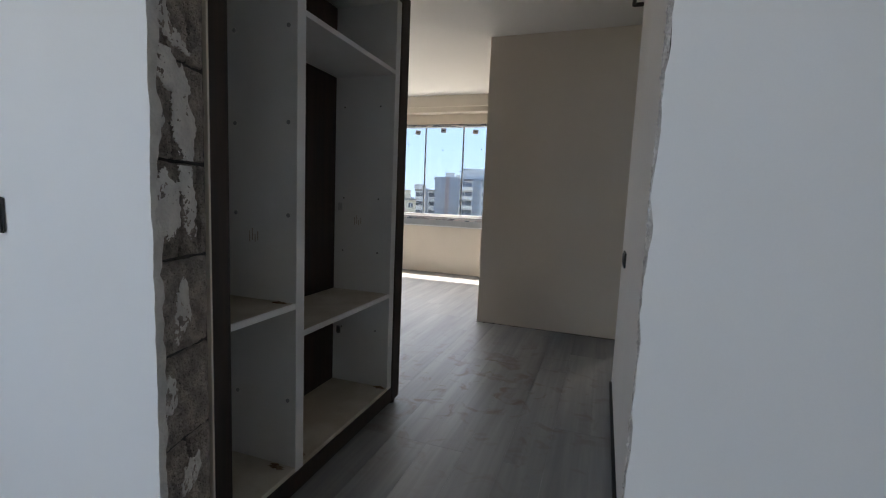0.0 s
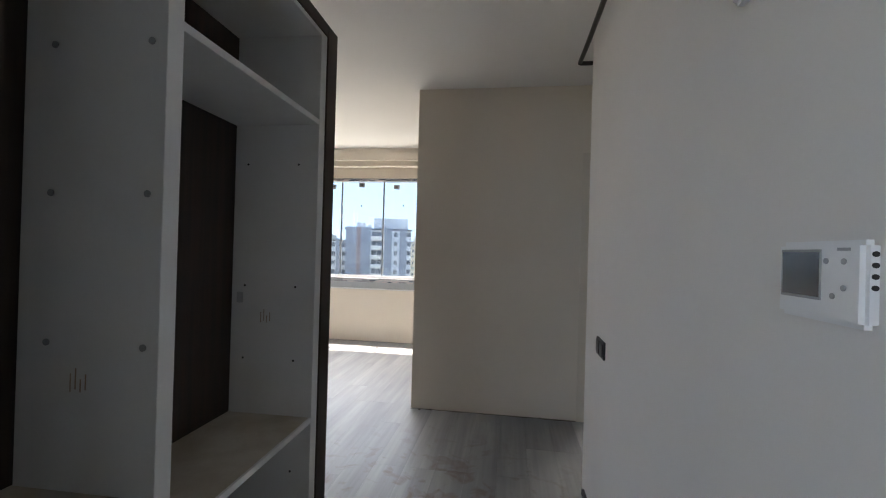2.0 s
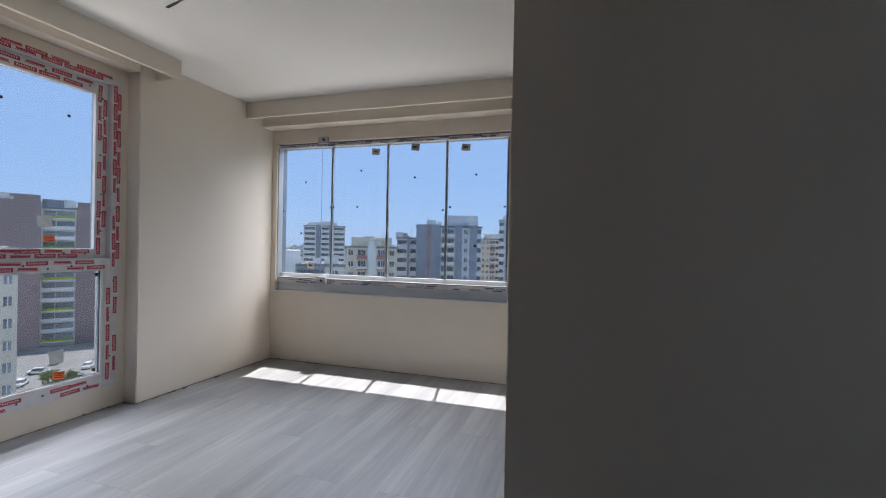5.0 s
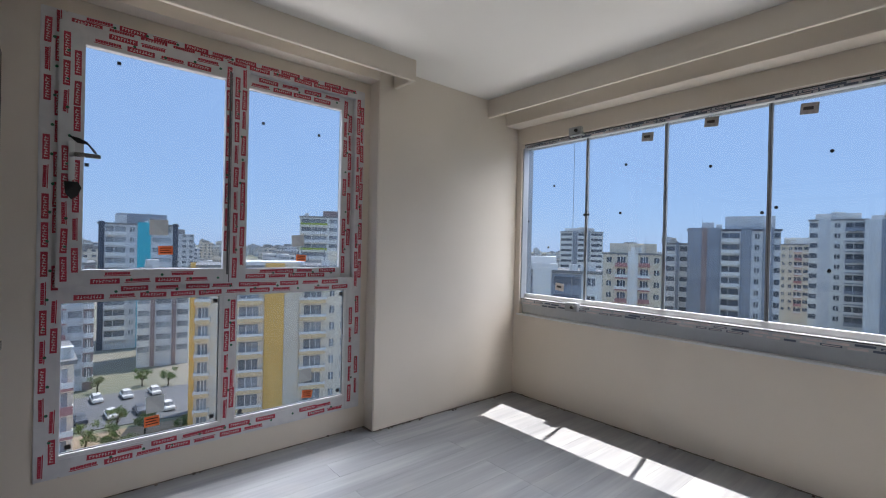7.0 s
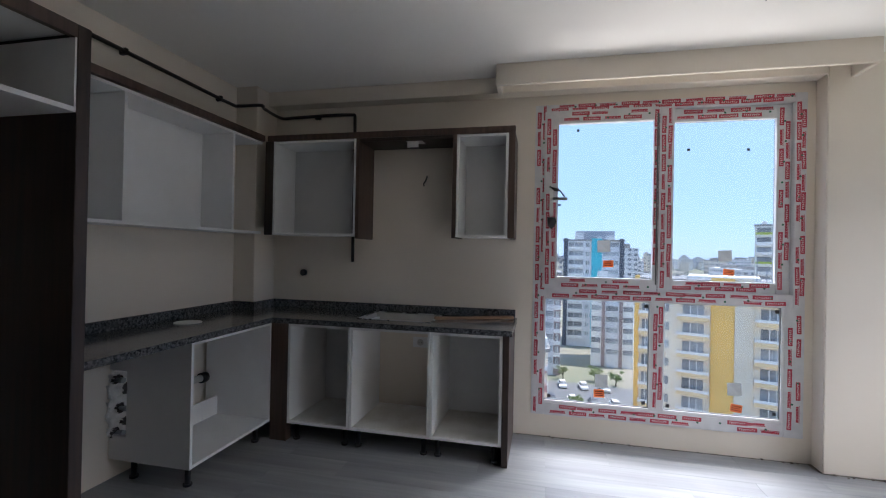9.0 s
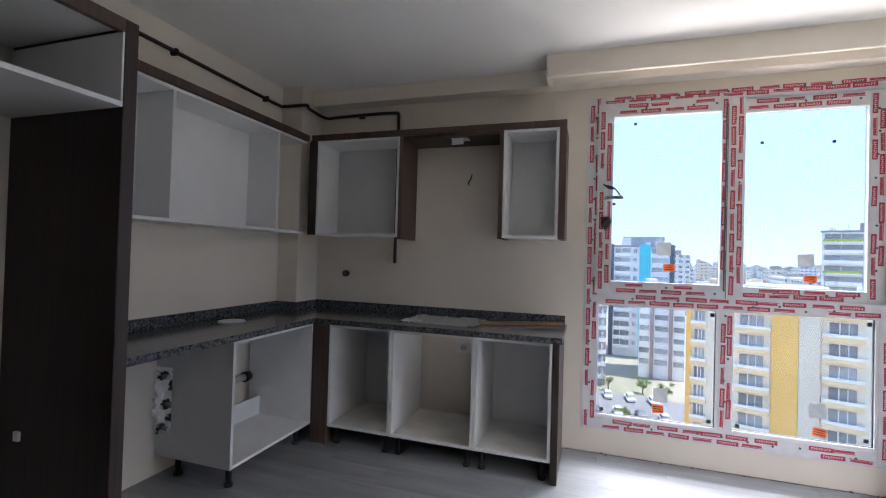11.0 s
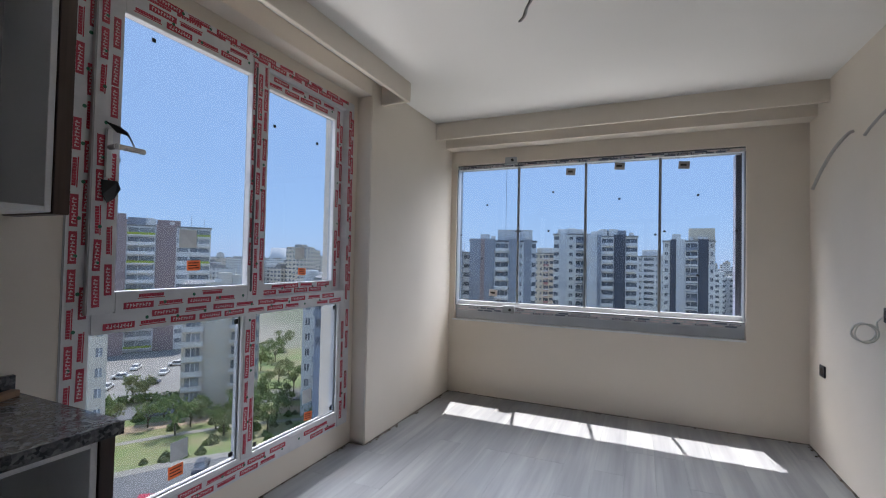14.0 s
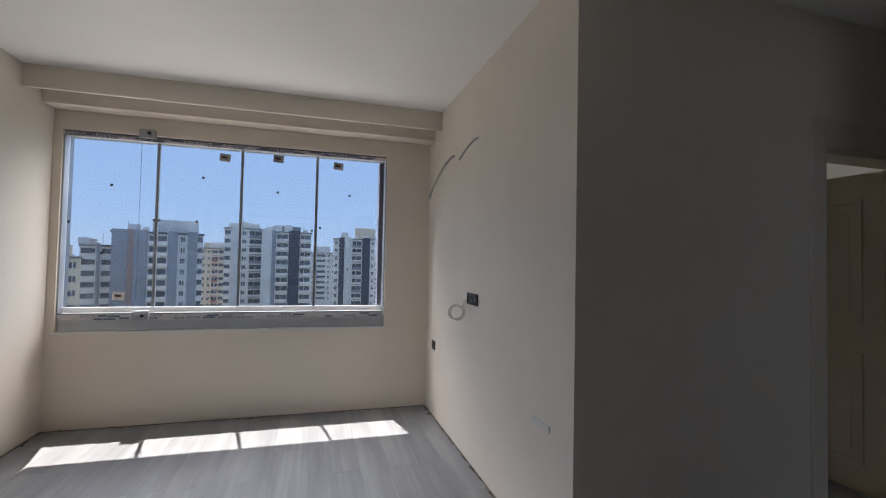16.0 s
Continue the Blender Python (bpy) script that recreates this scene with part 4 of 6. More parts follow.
for p in ((-1.9, YK + 0.02, pz + 0.005), (-2.72, YK + 0.02, pz - 0.003), (-3.225, -2.75, pz - 0.03)):
    bm = bmesh.new()
    box(bm, p[0] - 0.012, p[0] + 0.012, p[1] - 0.018, p[1] + 0.034, p[2] - 0.02, p[2] + 0.02, bevel=0.004)
    tagged(part("pipe_clip", bm, GASPIPE), "dark pipe clip fixed to the wall", "clip", "pipe clips")
# flue sleeve, hood wire, sockets, plumbing box
bm = bmesh.new()
cyl(bm, (XW + 0.001, -2.851, 1.207), (XW + 0.03, -2.851, 1.207), 0.027, 20)
cyl(bm, (XW + 0.03, -2.851, 1.207), (XW + 0.034, -2.851, 1.207), 0.018, 20, mat=1)
tagged(part("wall_sleeve", bm, [BLACK, RECESS_SHADE]), "round black pipe sleeve in the kitchen wall", "sleeve")
tagged(tube("hood_wire", smooth_path([(XW, -1.76, 2.03), (XW + 0.02, -1.755, 2.015), (XW + 0.025, -1.765, 1.985), (XW + 0.02, -1.78, 1.965), (XW + 0.03, -1.775, 1.945)]), 0.006, BLACK), "short black wire end out of the wall", "wire")


def wall_socket(name, m, w, h, mat, holes, label, mat2=None):
    """Plate on a wall, facing local +x, with round wells or rockers."""
    o = thing(name, (0, 0, 0), label, "socket" if holes == "round" else "switch")
    o.matrix_basis = m
    bm = bmesh.new()
    box(bm, 0, 0.010, -w / 2, w / 2, -h / 2, h / 2, bevel=0.003)
    a = part("plate", bm, mat)
    a.parent = o
    n = max(1, round(w / h))
    for i in range(n):
        c = -w / 2 + w * (i + 0.5) / n
        bm = bmesh.new()
        if holes == "round":
            cyl(bm, (0.009, c, 0), (0.0115, c, 0), h * 0.32, 20)
            cyl(bm, (0.0115, c - h * 0.13, 0), (0.0122, c - h * 0.13, 0), h * 0.05, 8, mat=1)
            cyl(bm, (0.0115, c + h * 0.13, 0), (0.0122, c + h * 0.13, 0), h * 0.05, 8, mat=1)
            a = part("socket_well", bm, [mat2 or SMOKE, BLACK])
        else:
            box(bm, 0.009, 0.0145, c - w / n * 0.36, c + w / n * 0.36, -h * 0.36, h * 0.36, bevel=0.002)
            a = part("rocker", bm, mat2 or mat)
        a.parent = o
    return o


wall_socket("wall_socket", Matrix.Translation((XW + 0.001, -1.786, 0.664)), 0.125, 0.085, WHITE_PLASTIC, "round", "white double socket on the wall behind the sink cabinet", CONDUIT)
# east wall: triple socket with loose cable, small socket, flush box, conduit ends
EW = lambda y, z: Matrix.Translation((-0.001, y, z)) @ pose(0, 0, 0, 0, 0, 180)
wall_socket("wall_socket", EW(1.272, 1.145), 0.21, 0.082, BLACK, "round", "black triple socket plate on the cream wall")
wall_socket("wall_socket", EW(2.285, 0.64), 0.10, 0.085, BLACK, "round", "small black socket near the room corner")
bm = bmesh.new()
box(bm, -0.006, 0.0, 0.195, 0.365, 0.608, 0.640, bevel=0.002)
tagged(part("cable_box", bm, CABLE), "grey flush cable outlet strip on the wall", "outlet")
pts = [(-0.012, 1.385, 1.13), (-0.03, 1.40, 1.10)] + [(-0.068 + (0.052 + 0.004 * (i % 3)) * math.cos(i * 0.8 + 0.6), 1.40 + 0.003 * i, 1.035 + (0.05 + 0.003 * (i % 4)) * math.sin(i * 0.8 + 0.6)) for i in range(26)]
tagged(tube("cable_coil", smooth_path(pts, 4), 0.0045, CABLE), "loose coil of pale cable hanging at the socket", "cable")
tagged(tube("conduit_end", smooth_path([(0.0, 1.77, 2.272), (-0.03, 1.78, 2.255), (-0.09, 1.80, 2.17), (-0.15, 1.82, 2.04), (-0.195, 1.83, 1.915)]), 0.0105, CONDUIT), "grey corrugated conduit sticking out of the wall", "conduit", "conduits")
tagged(tube("conduit_end", smooth_path([(0.0, 1.22, 2.275), (-0.02, 1.24, 2.268), (-0.045, 1.30, 2.235), (-0.07, 1.36, 2.185), (-0.085, 1.39, 2.15)]), 0.0085, CONDUIT), "thin grey conduit sticking out of the wall", "conduit", "conduits")
# ceiling lamp wires
cw = thing("ceiling_wires", (-1.74, 0.3, H), "bare black and white lamp wires hanging from the ceiling", "wire")
tube("wire", smooth_path([(-1.745, 0.31, H), (-1.742, 0.30, 2.70), (-1.75, 0.24, 2.62), (-1.735, 0.16, 2.56), (-1.728, 0.10, 2.50), (-1.735, 0.06, 2.46)]), 0.004, BLACK, cw)
tube("wire", smooth_path([(-1.738, 0.312, H), (-1.73, 0.29, 2.69), (-1.738, 0.22, 2.61), (-1.725, 0.15, 2.55), (-1.715, 0.08, 2.49), (-1.722, 0.04, 2.45)]), 0.004, GREY_LABEL, cw)
# plumbing box with valves left of the base unit
pb = thing("plumbing_box", (-1.72, YK, 0.55), "open plumbing niche with pale plaster and dark pipe ends", "niche")


def broken_patch(cx, cz, rx, rz, proud, seed, mat, name, label, parent):
    """Hand-trowelled lump on the kitchen wall with a torn outline and uneven face."""
    bm = bmesh.new()
    step = 0.005
    nx, nz = int(2.6 * rx / step), int(2.6 * rz / step)
    keep = {}
    for j in range(nz + 1):
        for i in range(nx + 1):
            x, z = cx - 1.3 * rx + i * step, cz - 1.3 * rz + j * step
            q = 1 - (abs((x - cx) / rx) ** 3 + abs((z - cz) / rz) ** 3) + 0.5 * noise.noise(Vector((x * 22, z * 22, seed))) + 0.2 * noise.noise(Vector((x * 70, z * 70, seed)))
            if q > 0:
                lift = min(1.0, q / 0.3)
                keep[i, j] = bm.verts.new((x, YK + 0.001 + proud * lift * (0.75 + 0.5 * noise.noise(Vector((x * 28, z * 28, seed + 4)))) + 0.002 * noise.noise(Vector((x * 120, z * 120, seed))), z))
    for i, j in list(keep):
        q = [(i, j), (i + 1, j), (i + 1, j + 1), (i, j + 1)]
        if all(c in keep for c in q):
            bm.faces.new([keep[c] for c in q]).smooth = True
    bmesh.ops.delete(bm, geom=[v for v in bm.verts if not v.link_faces], context='VERTS')
    part(name, bm, mat, parent, label)


broken_patch(-1.94, 0.45, 0.085, 0.235, 0.028, 3.3, PLASTER, "mortar_patch", "rough pale plaster round the pipes", pb)
# dark raised lumps put in as the shade of crumbled holes
for x, z, rx, rz, sd in ((-1.905, 0.60, 0.035, 0.030, 1.0), (-1.965, 0.53, 0.028, 0.040, 2.2), (-1.93, 0.42, 0.030, 0.034, 5.1), (-1.965, 0.33, 0.036, 0.028, 6.4), (-1.90, 0.28, 0.030, 0.034, 8.8)):
    broken_patch(x, z, rx, rz, 0.046, sd, RECESS_SHADE, "hole_shade_lump", "dark lump standing for a hole's shade in the plaster", pb)
for x, z in ((-1.90, 0.60), (-1.93, 0.42), (-1.91, 0.28)):
    bm = bmesh.new()
    cyl(bm, (x, YK + 0.011, z), (x, YK + 0.075, z), 0.013, 12)
    cyl(bm, (x, YK + 0.06, z), (x, YK + 0.082, z), 0.018, 6)
    part("pipe_end", bm, ALU, pb, "capped grey pipe end")
wall_socket("wall_socket", Matrix.Translation((-1.62, YK + 0.001, 0.78)) @ pose(0, 0, 0, 0, 0, 90), 0.09, 0.09, WHITE_PLASTIC, "round", "white single socket under the worktop", CONDUIT)


# ---------------------------------------------------------------- hall wardrobe without doors
wx0, wx1 = -0.318, 0.059
W0, W1, WT = -3.302, -1.915, 2.295
wd = thing("wardrobe", (-0.14, -2.6, 0), "doorless hall wardrobe, dark walnut frame and white shelves", "wardrobe")
boxpart("frame_stile", (wx1 - 0.03, wx1, W0, W0 + 0.078, 0.02, WT), WOOD, wd, "", 0.002)
boxpart("frame_stile", (wx1 - 0.05, wx1, W1 - 0.1, W1, 0.02, WT), WOOD, wd, "", 0.002)
boxpart("frame_top", (wx0, wx1, W0 + 0.05, W1 - 0.1, WT - 0.05, WT), WOOD, wd, "", 0.002)
boxpart("plinth", (wx1 - 0.03, wx1, W0 + 0.078, W1 - 0.1, 0.022, 0.105), WOOD, wd, "", 0.002)
boxpart("back_panel", (wx0, wx0 + 0.01, W0, W1 - 0.1, 0.105, WT - 0.05), WOOD, wd, "dark walnut back board")
i0, i1, dv = W0 + 0.05, W1 - 0.1, -2.872
iz0, iz1 = 0.105, WT - 0.05
fx = wx1 - 0.006
boxpart("side_panel", (wx0 + 0.01, fx, i0 - 0.002, i0 + 0.018, iz0, iz1), MELAMINE, wd, "", 0.001)
boxpart("side_panel", (wx0 + 0.01, fx, i1 - 0.055, i1, iz0, iz1), MELAMINE, wd, "", 0.001)
boxpart("outer_side", (wx0, wx1 - 0.05, i1 + 0.001, i1 + 0.02, 0.02, WT), WOOD, wd, "dark walnut outer side", 0.001)
boxpart("divider", (wx0 + 0.01, fx + 0.002, dv - 0.025, dv + 0.025, iz0, iz1), MELAMINE, wd, "", 0.001)
boxpart("bottom_panel", (wx0 + 0.01, fx, i0 + 0.018, dv - 0.025, iz0, iz0 + 0.02), MELAMINE_DUST, wd, "dusty bottom board")
boxpart("bottom_panel", (wx0 + 0.01, fx, dv + 0.025, i1 - 0.055, iz0, iz0 + 0.02), MELAMINE_DUST, wd, "dusty bottom board")
boxpart("top_panel", (wx0 + 0.01, fx, i0, i1, iz1 - 0.018, iz1 - 0.001), MELAMINE, wd)
for y0, y1, z in ((i0 + 0.018, dv - 0.025, 0.772), (dv + 0.025, i1 - 0.055, 0.652), (dv + 0.025, i1 - 0.055, 1.862)):
    s = boxpart("shelf", (wx0 + 0.01, fx, y0, y1, z, z + 0.022), MELAMINE, wd, "white shelf with a dusty top", 0.001)
    boxpart("dust_film", (wx0 + 0.012, fx - 0.008, y0 + 0.004, y1 - 0.004, z + 0.022, z + 0.0232), MELAMINE_DUST, s)
rnd = random.Random(9)
for y, z, x in ((dv - 0.05, 0.797, 0.0), (i0 + 0.06, 0.797, -0.24), (dv - 0.05, 0.128, -0.02), (dv + 0.06, 0.128, 0.0), (i1 - 0.07, 0.128, 0.01)):
    bm = bmesh.new()
    ring = [bm.verts.new((x + rnd.uniform(0.02, 0.05) * math.cos(a), y + rnd.uniform(0.008, 0.022) * math.sin(a), z - 0.0008)) for a in [2 * math.pi * j / 18 for j in range(18)]]
    mids = [bm.verts.new((x + (v.co.x - x) * 0.55, y + (v.co.y - y) * 0.55, z + rnd.uniform(0.001, 0.005))) for v in ring]
    for j in range(18):
        bm.faces.new((ring[j], ring[(j + 1) % 18], mids[(j + 1) % 18], mids[j]))
    bm.faces.new(mids)
    part("sawdust", bm, DUST, wd, "small heap of brown sawdust")
for x0, y0, z0 in ((-0.165, dv - 0.0253, 1.02), (-0.178, i1 - 0.0553, 1.05)):
    bm = bmesh.new()
    for k in range(4):
        box(bm, x0 + 0.013 * k, x0 + 0.013 * k + 0.0035, y0 - 0.0004, y0, z0 + 0.006 * (k % 2), z0 + 0.03 + 0.012 * ((k + 1) % 3))
    part("scuff_mark", bm, BROWN_LABEL, wd, "faint brown finger marks")
# screw caps and drill holes on the divider and the far side
for z in (0.40, 1.13, 1.473, 1.814):
    for x in (-0.228, 0.018):
        bm = bmesh.new()
        cyl(bm, (x, dv - 0.0255, z), (x, dv - 0.0285, z), 0.008, 10)
        part("screw_cap", bm, GREY_LABEL, wd)
for z in (0.45, 0.90, 1.20, 1.70):
    for x in (-0.25, -0.03):
        bm = bmesh.new()
        cyl(bm, (x, i1 - 0.0555, z), (x, i1 - 0.0565, z), 0.0045, 8)
        part("drill_hole", bm, BLACK, wd)
for z in (1.15, 0.43):
    bm = bmesh.new()
    box(bm, wx0 + 0.035, wx0 + 0.062, i1 - 0.061, i1 - 0.055, z - 0.022, z + 0.022, bevel=0.002)
    cyl(bm, (wx0 + 0.05, i1 - 0.061, z - 0.016), (wx0 + 0.05, i1 - 0.063, z - 0.016), 0.007, 10)
    cyl(bm, (wx0 + 0.05, i1 - 0.061, z + 0.016), (wx0 + 0.05, i1 - 0.063, z + 0.016), 0.007, 10)
    part("hinge_plate", bm, STEEL, wd, "bright metal hinge plate")
for y in (W0 + 0.08, W1 - 0.06):
    bm = bmesh.new()
    cyl(bm, (wx1 - 0.02, y, 0.0), (wx1 - 0.02, y, 0.024), 0.02, 10)
    part("foot", bm, BLACK, wd, "black plastic foot")

# it stands about a degree out of square in its niche
corner = Vector((wx1, W0, 0))
wd.matrix_basis = Matrix.Translation(corner) @ pose(0, 0, 0, 0, 0, 0.95) @ Matrix.Translation(-corner) @ wd.matrix_basis

# ---------------------------------------------------------------- hall wall: intercom, fuse box, switch, pipe
HW = lambda y, z: Matrix.Translation((XH - 0.001, y, z)) @ pose(0, 0, 0, 0, 0, 180)
ic = thing("intercom", (XH, -3.07, 1.337), "white wall intercom with a dark screen", "intercom")
IY0, IY1, IZ0, IZ1 = -3.162, -2.985, 1.280, 1.393
boxpart("housing", (XH - 0.024, XH - 0.001, IY0, IY1, IZ0, IZ1), WHITE_PLASTIC, ic, "", 0.007)
boxpart("screen", (XH - 0.0252, XH - 0.0236, -3.083, -3.000, IZ0 + 0.034, IZ1 - 0.016), SMOKE, ic, "dark glossy screen")
boxpart("screen_bezel", (XH - 0.0248, XH - 0.0238, -3.087, -2.996, IZ0 + 0.030, IZ1 - 0.012), GREY_LABEL, ic)
for y, z in ((-3.097, 1.365), (-3.110, 1.318), (-3.130, 1.365), (-3.130, 1.33)):
    bm = bmesh.new()
    cyl(bm, (XH - 0.0238, y, z), (XH - 0.026, y, z), 0.004, 10)
    part("key", bm, GREY_LABEL, ic)
for j in range(4):
    bm = bmesh.new()
    cyl(bm, (XH - 0.012, IY0 + 0.001, 1.375 - 0.014 * j), (XH - 0.012, IY0 - 0.003, 1.375 - 0.014 * j), 0.0035, 8)
    part("side_button", bm, BLACK, ic)
boxpart("maker_bar", (XH - 0.0246, XH - 0.0238, -3.140, -3.117, 1.379, 1.383), GREY_LABEL, ic)
fb = thing("fuse_box", (XH, -3.0, 1.86), "white fuse box with a smoked rounded door", "fuse box")
boxpart("frame", (XH - 0.03, XH - 0.001, -3.30, -2.815, 1.865, 2.235), WHITE_PLASTIC, fb, "", 0.008)
bm = bmesh.new()
ring = [(-3.05 + 0.20 * max(-1, min(1, 1.25 * math.cos(a))), 2.05 + 0.145 * max(-1, min(1, 1.12 * math.sin(a)))) for a in [2 * math.pi * j / 40 for j in range(40)]]
f = bm.faces.new([bm.verts.new((XH - 0.031, y, z)) for y, z in ring])
r = bmesh.ops.extrude_face_region(bm, geom=[f])
bmesh.ops.translate(bm, verts=[v for v in r["geom"] if isinstance(v, bmesh.types.BMVert)], vec=(-0.012, 0, 0))
part("smoked_door", bm, SMOKE, fb, "smoked dark plastic door")
wall_socket("light_switch", HW(-1.520, 0.914), 0.175, 0.086, BLACK, "rocker", "black double light switch on the white hall wall", GASPIPE)
wall_socket("light_switch", Matrix.Translation((-0.33, YS - 0.001, 1.13)) @ pose(0, 0, 0, 0, 0, -90), 0.09, 0.09, BLACK, "rocker", "black light switch on the foyer wall", GASPIPE)
tagged(tube("gas_pipe", smooth_path([(XH - 0.05, YE + 0.02, 2.572), (XH - 0.05, -2.2, 2.565), (XH - 0.05, -1.3, 2.56), (XH - 0.055, -0.96, 2.558), (XH - 0.05, -0.925, 2.556), (XH - 0.01, -0.918, 2.556), (XH + 0.3, -0.918, 2.556), (2.6, -0.918, 2.556)], 8), 0.0135, GASPIPE), "dark gas pipe along the hall wall under the ceiling", "pipe")


# ---------------------------------------------------------------- broken-out wall edge
def rough_block(w, h, seed, grooves, mat=None, straight=True, joint=True):
    """Broken end of a hollow pumice block: crumbly face in the y-z plane with vertical core grooves."""
    off = Vector((seed * 3.1, seed * 1.7, seed * 0.9))
    bm = bmesh.new()
    nu, nv = 78, 90
    grid = []
    for j in range(nv + 1):
        row = []
        for i in range(nu + 1):
            u, v = i / nu, j / nv
            y, z = (u - 0.5) * w, (v - 0.5) * h
            crumb = noise.noise(Vector((y * 85, z * 85, 0)) + off)
            d = 0.005 * noise.noise(Vector((y * 14, z * 14, 0)) + off) + 0.0035 * crumb + 0.0028 * noise.noise(Vector((y * 240, z * 240, 0)) + off)
            d -= 0.006 * max(0.0, noise.noise(Vector((y * 150, z * 150, 7)) + off) - 0.25) / 0.4
            if not straight:
                d += 0.0014 * noise.noise(Vector((y * 20, z * 260, 3)) + off)
            for g in grooves:
                a = abs(u - g - (0.010 if straight else 0.016) * noise.noise(Vector((z * 14, g * 7, seed))) - 0.006 * crumb)
                if straight and a < 0.034 + 0.012 * crumb and 0.02 < v + 0.03 * crumb < 0.985:
                    d -= 0.026
                elif not straight and a < 0.048 + 0.03 * crumb and math.sin(z * 42 + g * 17 + seed) + 0.5 * crumb > -0.35:
                    d -= 0.024
            e = min(u, 1 - u) * w
            f = (min(v, 1 - v) if straight else 1 - v) * h
            gap = 0.006 + 0.003 * noise.noise(Vector((y * 25, seed, 8)))
            d -= (0.018 if joint else 0.0) * min(1, max(0, 1.6 - 1.6 * f / gap)) + 0.008 * max(0, 1 - e / (0.012 + 0.006 * crumb))
            row.append(bm.verts.new((d, y + 0.003 * noise.noise(Vector((z * 30, seed, 2))), z + (0.003 if joint else 0.0) * noise.noise(Vector((y * 22, seed, 5))))))
        grid.append(row)
    for j in range(nv):
        for i in range(nu):
            bm.faces.new((grid[j][i], grid[j][i + 1], grid[j + 1][i + 1], grid[j + 1][i]))
    me = bpy.data.meshes.new("block")
    bm.to_mesh(me)
    bm.free()
    me.materials.append(mat or BLOCK)
    return me


def ragged_edge(name, x, y, sx, sy, seed, parent, w=0.026):
    """Torn plaster skin at the edge of the opening: a thin uneven ribbon in the wall's thickness direction."""
    bm = bmesh.new()
    n = 130
    a, b, c = [], [], []
    for j in range(n + 1):
        z = 2.42 * j / n
        q = noise.noise(Vector((z * 9, seed, 0))) + 0.6 * noise.noise(Vector((z * 34, seed, 3)))
        r = 0.010 + 0.011 * q
        a.append(bm.verts.new((x, y + sy * 0.0012, z)))
        b.append(bm.verts.new((x + sx * (w + 0.006 * q), y + sy * 0.001, z)))
        c.append(bm.verts.new((x + sx * (w - 0.002 + 0.004 * q), y + sy * (0.008 + 1.3 * max(r, 0)), z + 0.003 * q)))
    for j in range(n):
        bm.faces.new((a[j], b[j], b[j + 1], a[j + 1]))
        bm.faces.new((b[j], c[j], c[j + 1], b[j + 1])).material_index = 1
    return part(name, bm, [WHITE_WALL, PLASTER], parent, "torn white plaster edge")


for nm, jx, lean, face, seed in (("wall_jamb_west", 0.195, -0.289, 1, 3), ("wall_jamb_east", 1.1985, 0.083, -1, 40)):
    yc = (YS + YE) / 2
    bm = bmesh.new()
    # dark slab set just behind the faces as shade in grooves and pits
    for v in box(bm, jx - 0.04 if face > 0 else jx + 0.0035, jx - 0.012 if face > 0 else jx + 0.04, YS + 0.006, YE - 0.006, 0, 2.42):
        v.co.x += lean * (v.co.y - yc)
    jb = structure(part(nm, bm, RECESS_SHADE), "broken pumice-block wall edge with torn plaster", "wall")
    face_turn = pose(0, 0, 0, 0, 0, math.degrees(-math.atan(lean)) + (0 if face > 0 else 180))
    course = 0.2265
    z = -0.0825
    k = 0
    while z < 2.42:
        if face > 0:
            grooves = {4: (), 5: (0.42, 0.80), 6: (0.34,), 7: (0.25, 0.66)}.get(k, () if k % 2 else (0.5,))
        else:
            grooves = (0.27, 0.56, 0.86)
        m = Matrix.Translation((jx, yc, z + course / 2)) @ face_turn
        if z + course < 2.5:
            child("block", rough_block(0.190 if face > 0 else 0.196, course, seed + k, grooves, BLOCK if face > 0 else BLOCK_PALE, face > 0, face > 0 or k == 6), jb, m)
        z += course
        k += 1
    near, far = jx - 0.102 * lean, jx + 0.102 * lean
    if face > 0:
        west_turn = Matrix.Translation((jx, yc, 0)) @ face_turn
        ragged_edge("plaster_edge", 0.13, YS - 0.0015, 1, 1, seed + 0.5, jb, near - 0.13)
        boxpart("plaster_skin", (0.12, far + 0.001, YE - 0.004, YE + 0.002, 0, 2.42), CREAM, jb, "smooth cream plaster skin")
    else:
        ragged_edge("plaster_edge", 1.24, YS - 0.0015, -1, 1, seed + 0.5, jb, 1.24 - near)
        ragged_edge("plaster_edge", 1.24, YE + 0.0015, -1, -1, seed + 7.5, jb, 1.24 - far)


